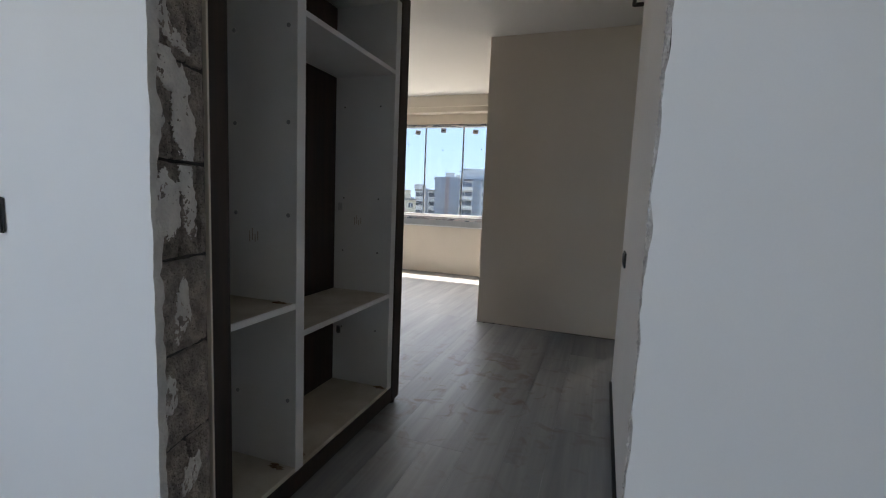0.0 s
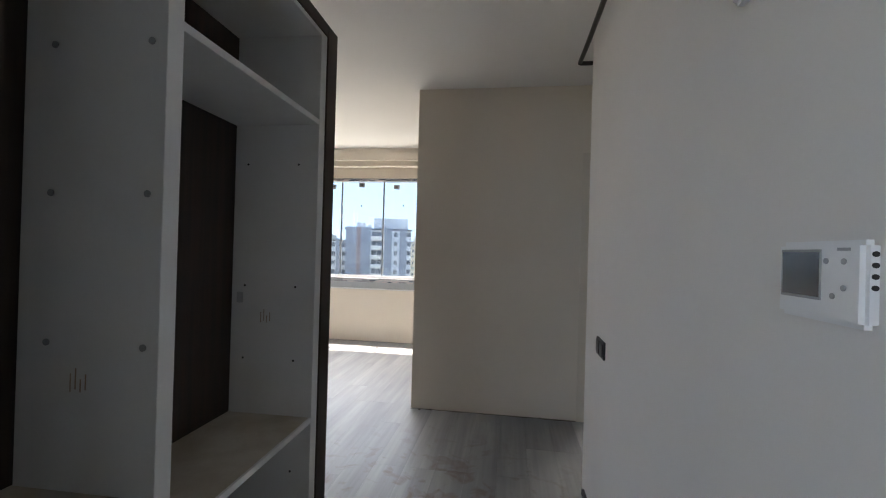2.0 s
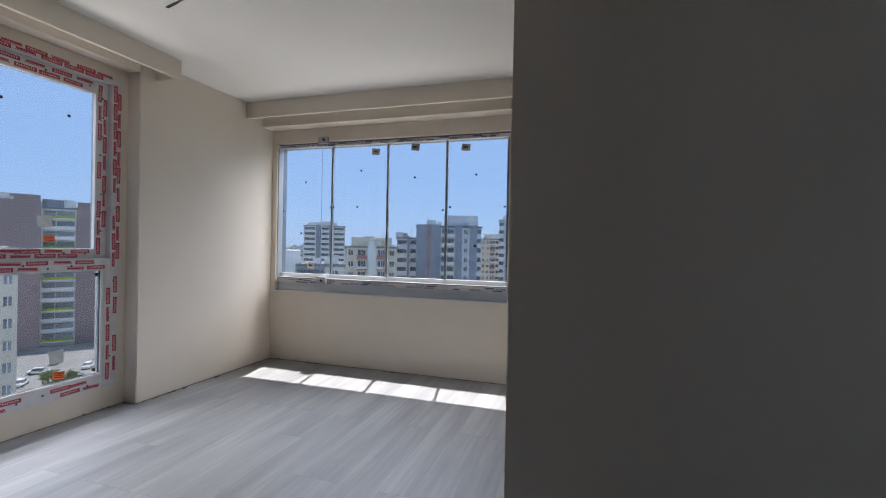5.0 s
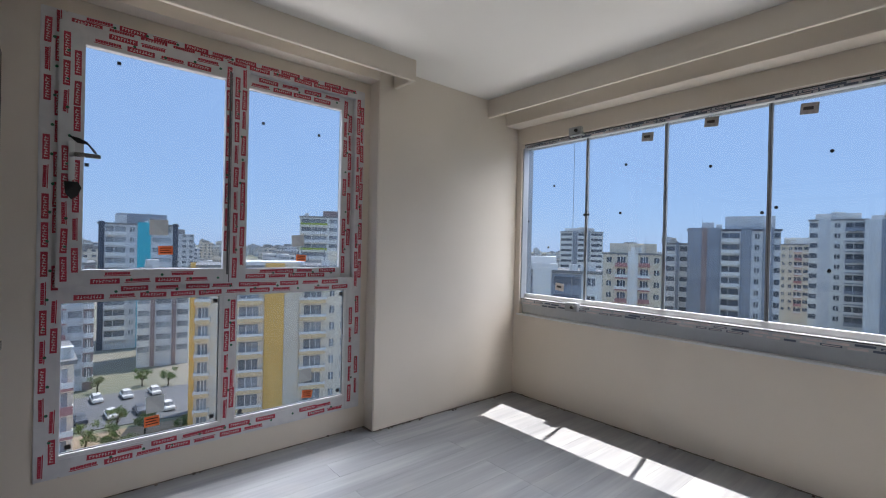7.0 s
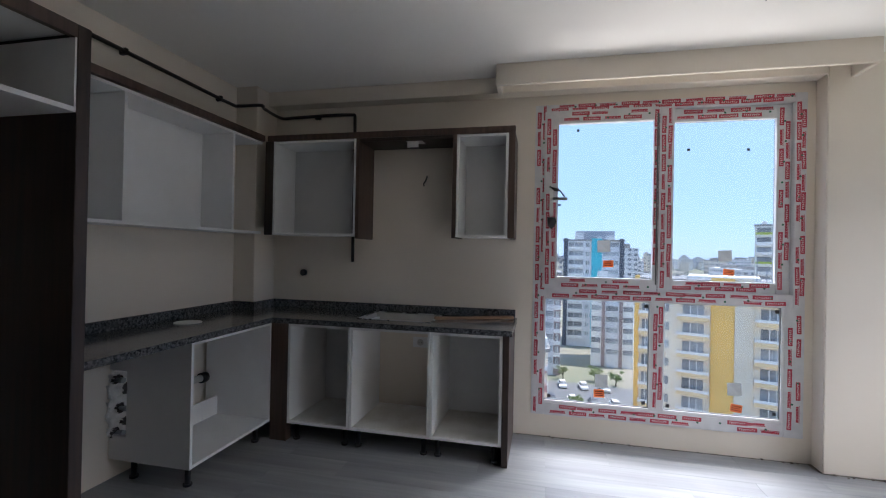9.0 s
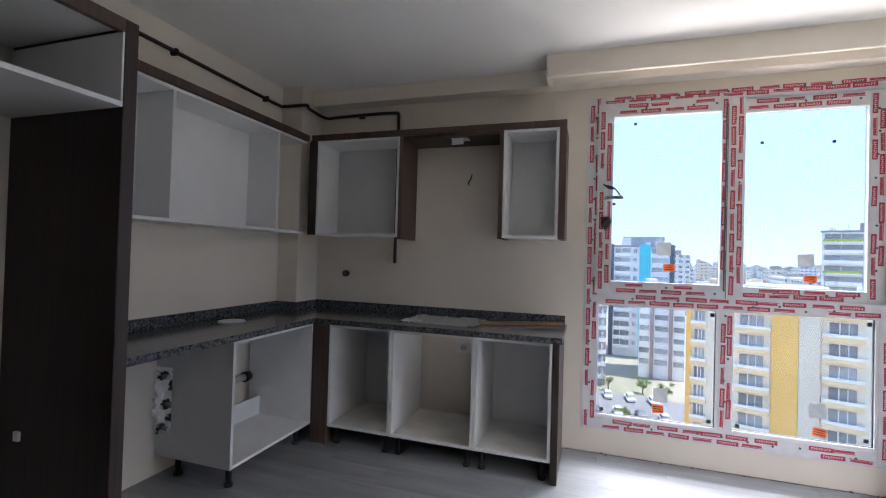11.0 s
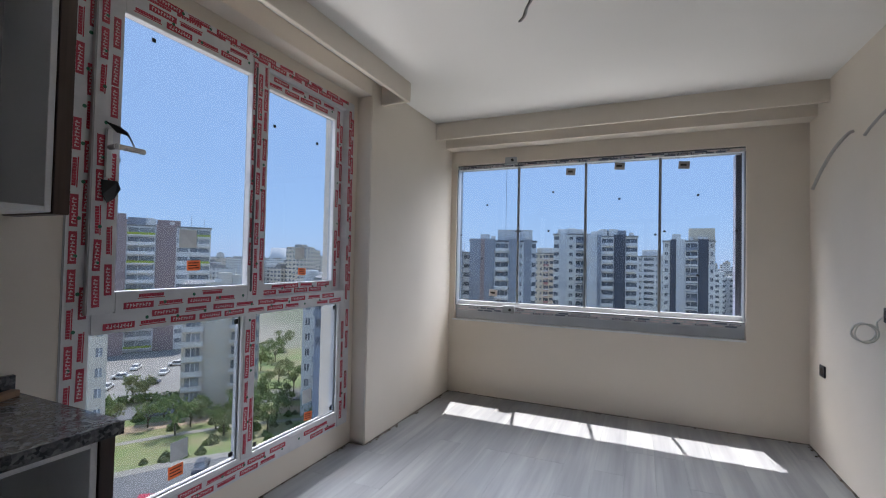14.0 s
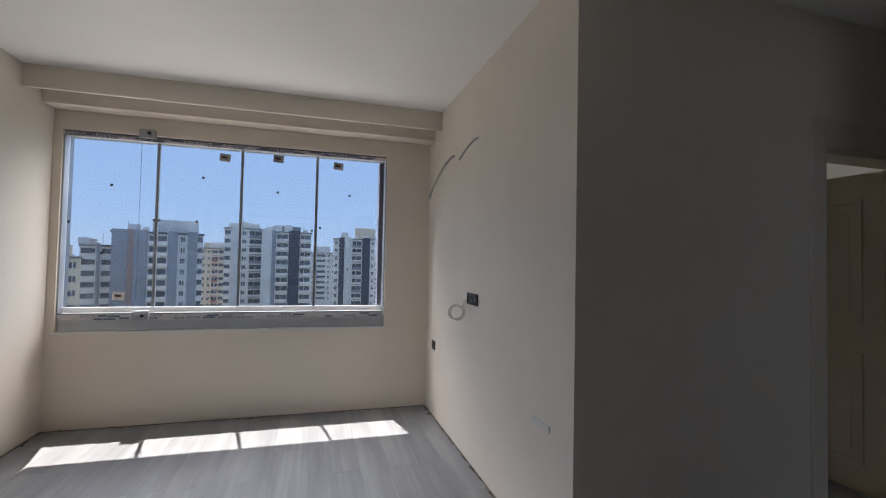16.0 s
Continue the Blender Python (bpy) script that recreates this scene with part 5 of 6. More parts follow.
def smear(z0, z1, blobs, seed, parent):
    """Hand-thrown plaster on the broken blocks: a thin skin with torn outlines around a few throws."""
    def field(y, z):
        best = -1.0
        for cy, cz, ry, rz, lean in blobs:
            dy = (y - cy - lean * (z - cz)) / ry
            best = max(best, 1 - math.hypot(dy, (z - cz) / rz))
        n1 = noise.noise(Vector((y * 26, z * 18, seed)))
        n2 = noise.noise(Vector((y * 80, z * 60, seed + 5)))
        return best + 0.42 * n1 + 0.22 * n2 - 0.05
    bm = bmesh.new()
    step = 0.003
    ny, nz = int(0.196 / step), int((z1 - z0) / step)
    keep = {}
    for j in range(nz + 1):
        for i in range(ny + 1):
            y, z = -0.098 + i * step, z0 + j * step
            q = field(y, z)
            if q > 0:
                jig = 0.0011 * noise.noise(Vector((y * 400, z * 400, seed)))
                lift = min(1.0, q / 0.12)
                keep[i, j] = bm.verts.new((-0.004 + 0.0065 * lift + 0.004 * noise.noise(Vector((y * 20, z * 14, seed + 9))) + 0.0012 * noise.noise(Vector((y * 90, z * 90, seed))), y + jig, z - jig))
    for i, j in list(keep):
        q = [(i, j), (i + 1, j), (i + 1, j + 1), (i, j + 1)]
        if all(c in keep for c in q):
            bm.faces.new([keep[c] for c in q]).smooth = True
    loose = [v for v in bm.verts if not v.link_faces]
    bmesh.ops.delete(bm, geom=loose, context='VERTS')
    part("plaster_smear", bm, PLASTER, parent, "dried smear of white plaster").matrix_basis = west_turn


west_jamb = bpy.data.objects["wall_jamb_west"]
smear(1.52, 1.75, [(-0.085, 1.60, 0.05, 0.07, -0.3), (-0.013, 1.545, 0.05, 0.03, -1.2)], 2.3, west_jamb)
smear(1.28, 1.52, [(-0.033, 1.47, 0.06, 0.06, -0.5), (0.008, 1.37, 0.045, 0.11, -0.2), (-0.085, 1.37, 0.03, 0.03, 0.0)], 4.1, west_jamb)
smear(1.055, 1.27, [(-0.054, 1.17, 0.05, 0.10, 0.0), (0.018, 1.19, 0.03, 0.11, -0.15)], 7.7, west_jamb)
smear(0.83, 1.045, [(-0.013, 0.93, 0.030, 0.09, 0.1)], 9.4, west_jamb)
smear(0.60, 0.82, [(-0.064, 0.73, 0.03, 0.05, 0.0)], 12.2, west_jamb)
smear(0.15, 0.58, [(0.008, 0.50, 0.04, 0.05, 0.2), (-0.054, 0.25, 0.03, 0.04, 0.0)], 15.9, west_jamb)
smear(1.76, 2.40, [(-0.075, 1.86, 0.03, 0.06, 0.0), (0.039, 2.2, 0.03, 0.05, 0.0)], 19.1, west_jamb)

# ---------------------------------------------------------------- outside
GZ = -30.0
ASPHALT = material("asphalt", (0.20, 0.195, 0.19), 0.9, 0.08, 0.05, 2.0, 0.0)
LAND = material("city_ground", (0.33, 0.29, 0.225), 0.95, 0.1, 0.02, 0.3, 0.0, second=(0.20, 0.205, 0.13))
CONCRETE = material("pale_concrete", (0.33, 0.305, 0.265), 0.9, 0.05, 0.1, 2.0, 0.0)
LAWN = material("lawn", (0.20, 0.25, 0.09), 0.95, 0.12, 0.15, 3.0, 0.0, second=(0.30, 0.27, 0.14))
LEAF = backlit(material("foliage", (0.30, 0.36, 0.15), 0.8, 0.25, 0.8, 6.0, 0.0, second=(0.17, 0.24, 0.09)), 0.4)
LEAF_OLIVE = backlit(material("olive_foliage", (0.36, 0.38, 0.20), 0.8, 0.25, 0.8, 6.0, 0.0, second=(0.24, 0.27, 0.13)), 0.4)
BARK = material("bark", (0.12, 0.09, 0.06), 0.9, 0.1, 2, 20, 0.0)


def facade_paint(name, c, var=0.04):
    return material(name, c, 0.8, var, 0.12, 1.5, 0.0)


F_WHITE = facade_paint("facade_white", (0.90, 0.86, 0.79))
F_WARM = facade_paint("facade_warm_white", (0.95, 0.81, 0.62))
ROOF_GREY = facade_paint("weathered_flat_roof", (0.30, 0.285, 0.265))
F_CREAM = facade_paint("facade_cream", (0.82, 0.70, 0.53))
F_GREY = facade_paint("facade_grey", (0.36, 0.375, 0.41))
F_LGREY = facade_paint("facade_light_grey", (0.76, 0.745, 0.72))
F_DARK = facade_paint("facade_slate", (0.12, 0.125, 0.145))
# brown lightened to hold haze over the far towers
F_BROWN = facade_paint("facade_brown", (0.40, 0.30, 0.275))
F_YELLOW = facade_paint("facade_yellow", (0.97, 0.58, 0.17))
F_PEACH = facade_paint("facade_peach", (0.93, 0.68, 0.38))
F_TEAL = facade_paint("facade_teal", (0.10, 0.55, 0.62))
F_GREEN = facade_paint("facade_lime", (0.45, 0.52, 0.08))
F_PINK = facade_paint("facade_pink", (0.52, 0.26, 0.24))
F_BEIGE = facade_paint("facade_beige", (0.78, 0.69, 0.56))
# west panes carry painted haze as a paler tone; other bearings stay darker
PANE_FAR = material("far_hazy_glass", (0.36, 0.365, 0.37), 0.25, 0.3, 0.3, 2.0, 0.0, island=0.6)
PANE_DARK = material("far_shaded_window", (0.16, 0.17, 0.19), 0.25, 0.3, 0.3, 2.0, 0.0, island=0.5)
COLORS = dict(w=F_WHITE, c=F_CREAM, g=F_GREY, l=F_LGREY, d=F_DARK, b=F_BROWN, y=F_YELLOW, t=F_TEAL, n=F_GREEN, p=F_PINK, e=F_BEIGE)

structure(boxpart("ground", (-4500, 4500, -300, 4800, GZ - 2, GZ), LAND), "pale dry city ground reaching the horizon", "ground")
BOX_MESH = {}


def unit_box(mat):
    """Unit box, front face on y = 0, base centre at the origin, shared by all far windows of a paint."""
    if mat.name not in BOX_MESH:
        bm = bmesh.new()
        box(bm, -0.5, 0.5, -1, 0, 0, 1)
        me = bpy.data.meshes.new("unit_box_" + mat.name)
        bmesh.ops.recalc_face_normals(bm, faces=bm.faces)
        bm.to_mesh(me)
        bm.free()
        me.materials.append(mat)
        BOX_MESH[mat.name] = me
    return BOX_MESH[mat.name]


EYE = Vector((-0.6, -1.0, 1.4))


def place(az, dist):
    a = radians(az)
    return EYE.x + dist * math.sin(a), EYE.y + dist * math.cos(a)


def building(label, az0, az1, dist, top_el, cols, body, depth=14, turn=0, roof=(), parapet=None, floors_seen=16, side=None):
    """A block of flats seen between two bearings. cols: (share, kind, paint): p plain, w windows, b balcony, s strip windows."""
    mid = (az0 + az1) / 2
    width = 2 * dist * math.tan(radians(abs(az1 - az0) / 2))
    top = EYE.z + dist * math.tan(radians(top_el))
    px, py = place(mid, dist)
    o = new("apartment_building")
    o.empty_display_size = 1
    o.matrix_basis = Matrix.Translation((px, py, GZ)) @ pose(0, 0, 0, 0, 0, -mid + turn)
    tagged(o, label, "building", "city buildings")
    h = top - GZ

    def add(name, x0, x1, y0, y1, z0, z1, mat):
        bm = bmesh.new()
        box(bm, x0, x1, y0, y1, z0, z1)
        ob = part(name, bm, mat)
        ob.parent = o
        return ob
    add("wall", -width / 2, width / 2, 0, depth, 0, h, body)
    add("roof", -width / 2 - 0.3, width / 2 + 0.3, -0.3, depth + 0.3, h, h + 0.5, parapet or ROOF_GREY)
    for a, b, rise, mat in roof:
        add("roof_block", -width / 2 + width * a, -width / 2 + width * b, 2.5, depth - 1, h + 0.5, h + 0.5 + rise, mat)
    # hazed pane tone only on the western bearings
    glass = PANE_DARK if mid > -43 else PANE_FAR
    x = -width / 2
    n = int(h // 3)
    first = max(0, n - floors_seen)

    def unit(name, cx, y, z, sx, sy, sz, mat):
        ob = new(name, unit_box(mat))
        ob.parent = o
        ob.matrix_basis = Matrix.Translation((cx, y, z)) @ Matrix.Diagonal((sx, sy, sz, 1))
        return ob
    for f in range(first, n):
        z = h - 3.0 * (n - f) + 0.1
        for side_x, spin in ((-width / 2, -90), (width / 2, 90)):
            for share_y in (0.22, 0.5, 0.78):
                ob = new("window", unit_box(glass))
                ob.parent = o
                ob.matrix_basis = Matrix.Translation((side_x, depth * share_y, z + 0.9)) @ pose(0, 0, 0, 0, 0, spin) @ Matrix.Diagonal((1.2, 0.05, 1.3, 1))
    total = sum(c[0] for c in cols)
    for share, kind, paint in cols:
        w = width * share / total
        c = x + w / 2
        if paint:
            proud = 0.35 if kind == "p" else 0.12
            add("facade_panel", x + 0.02, x + w - 0.02, -proud, -0.01, 0, h - (0.1 if kind != "p" else -0.9), COLORS[paint])
        base = -0.13 if paint else -0.01
        for f in range(first, n):
            z = h - 3.0 * (n - f) + 0.1
            if kind == "w":
                k = max(1, round(w / 2.6))
                for i in range(k):
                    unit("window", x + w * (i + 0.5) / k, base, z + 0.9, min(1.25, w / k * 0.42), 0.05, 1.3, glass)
                    unit("window_bar", x + w * (i + 0.5) / k, base - 0.05, z + 0.9, 0.12, 0.03, 1.3, F_WHITE)
            elif kind == "s":
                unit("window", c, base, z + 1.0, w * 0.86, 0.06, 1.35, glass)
            elif kind.startswith("b"):
                tint = COLORS[kind[1]] if len(kind) > 1 else F_WHITE
                far = dist > 140
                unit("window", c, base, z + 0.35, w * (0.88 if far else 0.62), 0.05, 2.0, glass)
                unit("window_bar", c - w * 0.08, base - 0.05, z + 0.35, 0.16, 0.03, 2.0, F_WHITE)
                if not far:
                    unit("window_bar", c + w * 0.12, base - 0.05, z + 0.35, 0.10, 0.03, 2.0, F_WHITE)
                    for end in (-0.47, 0.47):
                        unit("balcony_side", c + w * end, base, z + 0.19, 0.1, 1.2, 0.7, F_WHITE)
                lime = kind == "bn"
                slab = 0.62 if kind == "by" else 0.34
                unit("balcony", c, base, z - 0.15, w * 0.94, 1.2, slab, F_WHITE if lime else F_PEACH if kind == "by" else tint)
                unit("balcony_front", c, base - 1.1, z - 0.15 + slab, w * 0.94, 0.1, 1.04 - slab, (tint if f % 3 == 0 else F_WHITE) if lime or kind in ("bg", "bl", "bp") else F_WHITE)
        x += w
    # parapet posts, water tanks and aerials that clutter the roof
    clut = random.Random(round(mid * 10))
    for i in range(5 if dist < 280 else 0):
        cx = clut.uniform(-0.42, 0.42) * width
        t = clut.random()
        if t < 0.45:
            add("roof_tank", cx - 0.7, cx + 0.7, 0.8, 1.9, h + 0.5, h + 0.5 + clut.uniform(0.9, 1.5), F_WHITE)
        elif t < 0.75:
            add("stair_head", cx - 1.4, cx + 1.4, 1.0, 3.0, h + 0.5, h + 0.5 + clut.uniform(1.4, 2.6), body)
        else:
            add("aerial", cx - 0.06, cx + 0.06, 1.0, 1.12, h + 0.5, h + 0.5 + clut.uniform(2.0, 4.0), F_GREY)
    return o


building("white and yellow block of flats with balconies", -79.0, -61.3, 82, -3.0, ((0.5, "p", "y"), (1.5, "by", None), (2.2, "w", None), (3.2, "by", None), (2.1, "p", "y"), (1.6, "p", "c"), (3.1, "by", None), (2.6, "w", None)), F_WARM, 12, roof=((0.3, 0.7, 0.5, F_WHITE),), floors_seen=12)
building("white tower with a turquoise stripe and balconies", -87.4, -80.4, 158, 1.6, ((0.5, "p", "d"), (1.9, "b", None), (0.9, "w", None), (1.2, "p", "t"), (2.0, "s", None), (0.5, "p", "d")), F_LGREY, 16, roof=((0.2, 0.85, 3, F_GREY),))
building("white flats with reddish balconies", -93.0, -87.6, 118, -2.6, ((1.6, "w", None), (1.5, "bp", None), (1.2, "s", None), (0.8, "b", "b")), F_LGREY, 14)
building("grey-white flats with framed window columns", -84.0, -79.2, 132, -3.4, ((1, "s", None), (0.35, "p", "b"), (1.3, "s", "l"), (0.35, "p", "b"), (1, "s", None)), F_WHITE, 14)
building("low white house with a cluttered flat roof", -96.0, -89.0, 72, -12.3, ((2, "w", None), (1.2, "bp", None)), F_WARM, 14, roof=((0.1, 0.3, 1.6, F_WHITE), (0.45, 0.55, 1.2, F_LGREY), (0.7, 0.85, 1.0, F_GREY)))
building("white and brown tower with lime balconies", -67.5, -59.7, 168, 3.3, ((3.4, "bn", None), (1.5, "s", "w"), (2.9, "p", "b")), F_WHITE, 18, roof=((0.35, 1.0, 2.2, F_BROWN),))
building("white and brown tower with lime balconies", -59.7, -51.8, 172, 2.9, ((2.8, "bn", "l"), (2.0, "p", "b"), (1.3, "s", "w"), (2.3, "bn", None)), F_WHITE, 18, roof=((0.0, 0.3, 2.4, F_GREY), (0.34, 0.62, 2.0, F_BROWN)))
building("beige block of flats with shaded balconies", -54.6, -46.6, 104, -3.6, ((2.2, "b", None), (2.5, "p", "e"), (1.6, "bc", None), (1.7, "s", None)), F_BEIGE, 16, floors_seen=9)
building("white block of flats with narrow balconies", -41.8, -33.8, 92, -3.4, ((1.0, "w", None), (1.0, "bg", None), (1.6, "p", "w"), (1.5, "b", None), (1.5, "w", None)), F_WHITE, 16, floors_seen=9)
building("tall white tower far off with dark seams", -34.9, -29.9, 265, 2.2, ((1.2, "s", None), (0.5, "p", "g"), (0.8, "s", None), (0.4, "p", "g"), (1.2, "s", None)), F_WHITE, 20, roof=((0.1, 0.8, 2, F_WHITE),), floors_seen=12)
building("grey and white flats with a parapet", -40.5, -29.8, 78, -2.9, ((1.6, "s", "g"), (1.4, "p", "w"), (2.2, "s", "g"), (1.4, "w", None)), F_WHITE, 12, roof=((0.2, 0.5, 2.2, F_WHITE),), floors_seen=4)
building("beige flats with pink balconies", -29.7, -23.2, 122, -0.4, ((1.2, "w", None), (1.3, "bp", None), (1.0, "p", "w"), (1.2, "bp", None), (1.2, "w", None)), F_CREAM, 14, roof=((0.1, 0.9, 2.4, F_CREAM),), floors_seen=6)
building("white flats with long window bands", -23.3, -20.3, 150, 0.9, ((1, "s", None), (0.25, "p", "g"), (1, "s", None)), F_LGREY, 14, floors_seen=8)
building("grey and white flats with a brown stripe", -20.8, -12.4, 143, 2.45, ((1.45, "p", "g"), (0.55, "p", "b"), (1.35, "p", "g"), (1.9, "b", None), (1.0, "p", "g"), (1.0, "w", None), (1.0, "p", "g"), (0.6, "s", None)), F_LGREY, 20, roof=((0.42, 0.95, 3.6, F_LGREY),), parapet=F_DARK, floors_seen=9)
building("beige flats behind the towers", -12.5, -9.6, 225, 1.0, ((1, "w", None), (0.6, "bp", None), (1, "s", None)), F_CREAM, 14, roof=((0.1, 0.8, 2.6, F_WHITE),), floors_seen=9)
building("white tower with grey columns and small balconies", -10.2, -6.0, 172, 3.4, ((0.7, "s", None), (0.9, "p", "l"), (1.0, "w", None), (1.6, "bg", None)), F_WHITE, 18, roof=((0.1, 0.9, 1.8, F_WHITE),), floors_seen=10)
building("slate and white tower with glazed balconies", -6.2, -0.5, 165, 3.15, ((1.2, "p", "l"), (0.5, "p", "g"), (1.5, "bl", None), (1.35, "p", "d"), (1.4, "bl", None)), F_WHITE, 18, roof=((0.35, 0.78, 2.0, F_GREY),), floors_seen=10)
building("pale flats far off between the towers", -1.0, 2.6, 260, 0.8, ((1, "w", None), (1, "s", None), (1, "w", None)), F_LGREY, 14, roof=((0.3, 0.8, 3.5, F_LGREY),), floors_seen=9)
building("slate and white tower with a roof terrace", 2.2, 7.4, 182, 2.6, ((0.8, "w", None), (0.7, "p", "d"), (1.0, "p", "l"), (1.4, "bg", None), (1.1, "p", "d"), (0.7, "w", None)), F_WHITE, 18, roof=((0.5, 1.0, 4.5, F_CREAM),), floors_seen=10)
building("white flats beyond the bedroom window", 12.0, 22.0, 120, 2.5, ((1, "b", None), (1, "w", None), (1, "b", None), (1, "w", None)), F_WHITE, 16, floors_seen=8)

# far city: blocks of flats out to the horizon, window rows left to the paint
def far_facade(name, wall):
    m = material(name, wall, 0.85, 0.04, 0.02, 0.4, 0.0)
    n, k = m.node_tree.nodes, m.node_tree.links
    p = n["Principled BSDF"]
    old = p.inputs["Base Color"].links[0].from_socket
    geo, sep, com = n.new("ShaderNodeNewGeometry"), n.new("ShaderNodeSeparateXYZ"), n.new("ShaderNodeCombineXYZ")
    k.new(geo.outputs["Position"], sep.inputs[0])
    add = n.new("ShaderNodeMath")
    add.operation = 'ADD'
    k.new(sep.outputs[0], add.inputs[0])
    k.new(sep.outputs[1], add.inputs[1])
    k.new(add.outputs[0], com.inputs[0])
    k.new(sep.outputs[2], com.inputs[1])
    br = n.new("ShaderNodeTexBrick")
    br.offset = 0.0
    br.inputs["Scale"].default_value = 1.0
    br.inputs["Brick Width"].default_value, br.inputs["Row Height"].default_value = 3.6, 3.0
    br.inputs["Mortar Size"].default_value, br.inputs["Mortar Smooth"].default_value = 0.85, 0.0
    br.inputs["Color1"].default_value, br.inputs["Color2"].default_value = (0.13, 0.14, 0.16, 1), (0.24, 0.25, 0.27, 1)
    k.new(com.outputs[0], br.inputs["Vector"])
    k.new(old, br.inputs["Mortar"])
    k.new(br.outputs[0], p.inputs["Base Color"])
    return m


rnd = random.Random(21)
bm = bmesh.new()
for i in range(620):
    az, d = rnd.uniform(-100, 25), 300 + 1300 * rnd.random() ** 1.3
    x, y = place(az, d)
    w, l, h = rnd.uniform(9, 24), rnd.uniform(9, 20), rnd.uniform(12, 28) + (rnd.random() < 0.25) * rnd.uniform(4, 14)
    box(bm, x - w / 2, x + w / 2, y - l / 2, y + l / 2, GZ, GZ + h, rnd.choice((0, 0, 1, 2, 3)))
    box(bm, x - w / 5, x + w / 5, y - l / 4, y + l / 4, GZ + h, GZ + h + rnd.uniform(1.5, 3.0), 4)
tagged(part("far_city", bm, [far_facade("far_white_flats", (0.88, 0.84, 0.77)), far_facade("far_cream_flats", (0.80, 0.69, 0.54)), far_facade("far_grey_flats", (0.72, 0.70, 0.67)), far_facade("far_beige_flats", (0.76, 0.67, 0.55)), ROOF_GREY]), "distant pale city blocks out to the horizon", "city", kind="stuff")
px, py = place(-44, 900)
bm = bmesh.new()
cyl(bm, (px, py, GZ), (px, py, 17), 20, 24, 17)
tagged(part("round_tower", bm, F_LGREY), "pale round tower far off on the horizon", "tower")


def patch(name, az0, az1, d0, d1, mat, label, cat, z):
    bm = bmesh.new()
    n = 8
    a = [place(az0 + (az1 - az0) * i / n, d0) for i in range(n + 1)]
    b = [place(az0 + (az1 - az0) * i / n, d1) for i in range(n + 1)]
    va = [bm.verts.new((*p, GZ + z)) for p in a]
    vb = [bm.verts.new((*p, GZ + z)) for p in b]
    for i in range(n):
        bm.faces.new((va[i], va[i + 1], vb[i + 1], vb[i]))
    r = bmesh.ops.extrude_face_region(bm, geom=bm.faces[:])
    bmesh.ops.translate(bm, verts=[v for v in r["geom"] if isinstance(v, bmesh.types.BMVert)], vec=(0, 0, 0.12))
    structure(part(name, bm, mat), label, cat)


DIRT = material("dry_earth", (0.46, 0.33, 0.22), 0.95, 0.1, 0.3, 3.0, 0.0, second=(0.36, 0.27, 0.17))
patch("pavement", -66, -45, 115, 170, CONCRETE, "pale concrete parking yard between the flats", "pavement", 0.02)
patch("road", -72, -30, 54, 77, ASPHALT, "grey asphalt street between the flats", "road", 0.02)
patch("pavement_strip", -72, -30, 77, 79, CONCRETE, "pale kerb and pavement along the street", "pavement", 0.06)
patch("lawn_strip", -72, -30, 79, 102, LAWN, "dry green lawn with shrubs beside the street", "ground", 0.05)
patch("garden_path", -72, -30, 89.6, 91.0, CONCRETE, "pale paved path across the lawn", "pavement", 0.09)
patch("earth_bed", -60, -38, 94.5, 98.5, DIRT, "dry earth bed with shrubs", "ground", 0.08)
patch("lawn_back", -47.5, -41.5, 113, 160, LAWN, "dry green lawn behind the flats", "ground", 0.05)
patch("road_back", -72, -30, 103, 111, ASPHALT, "grey back street behind the lawn", "road", 0.02)
patch("yard", -104, -76, 58, 90, DIRT, "bare brown earth yard with young trees", "ground", 0.06)
patch("road_west", -104, -76, 92, 112, ASPHALT, "grey street with a row of parked cars", "road", 0.02)


def hedge(az0, az1, d, seed):
    """A clipped row of shrubs made of many small leaf clumps."""
    rnd = random.Random(seed)
    bm = bmesh.new()
    for i in range(900):
        x, y = place(rnd.uniform(az0, az1), d + rnd.gauss(0, 0.7))
        c = Vector((x, y, GZ + 0.2 + rnd.random() * 1.5))
        s = rnd.uniform(0.2, 0.5)
        q = Euler((rnd.random() * 3, rnd.random() * 3, rnd.random() * 6)).to_matrix()
        bm.faces.new([bm.verts.new(c + q @ Vector(p) * s) for p in ((1, 0, 0.2), (0, 1, -0.2), (-1, 0, 0.2), (0, -1, -0.2))])
    tagged(part("hedge", bm, LEAF), "low green hedge along the parking yard", "hedge", kind="stuff")


hedge(-66, -46, 113.5, 31)


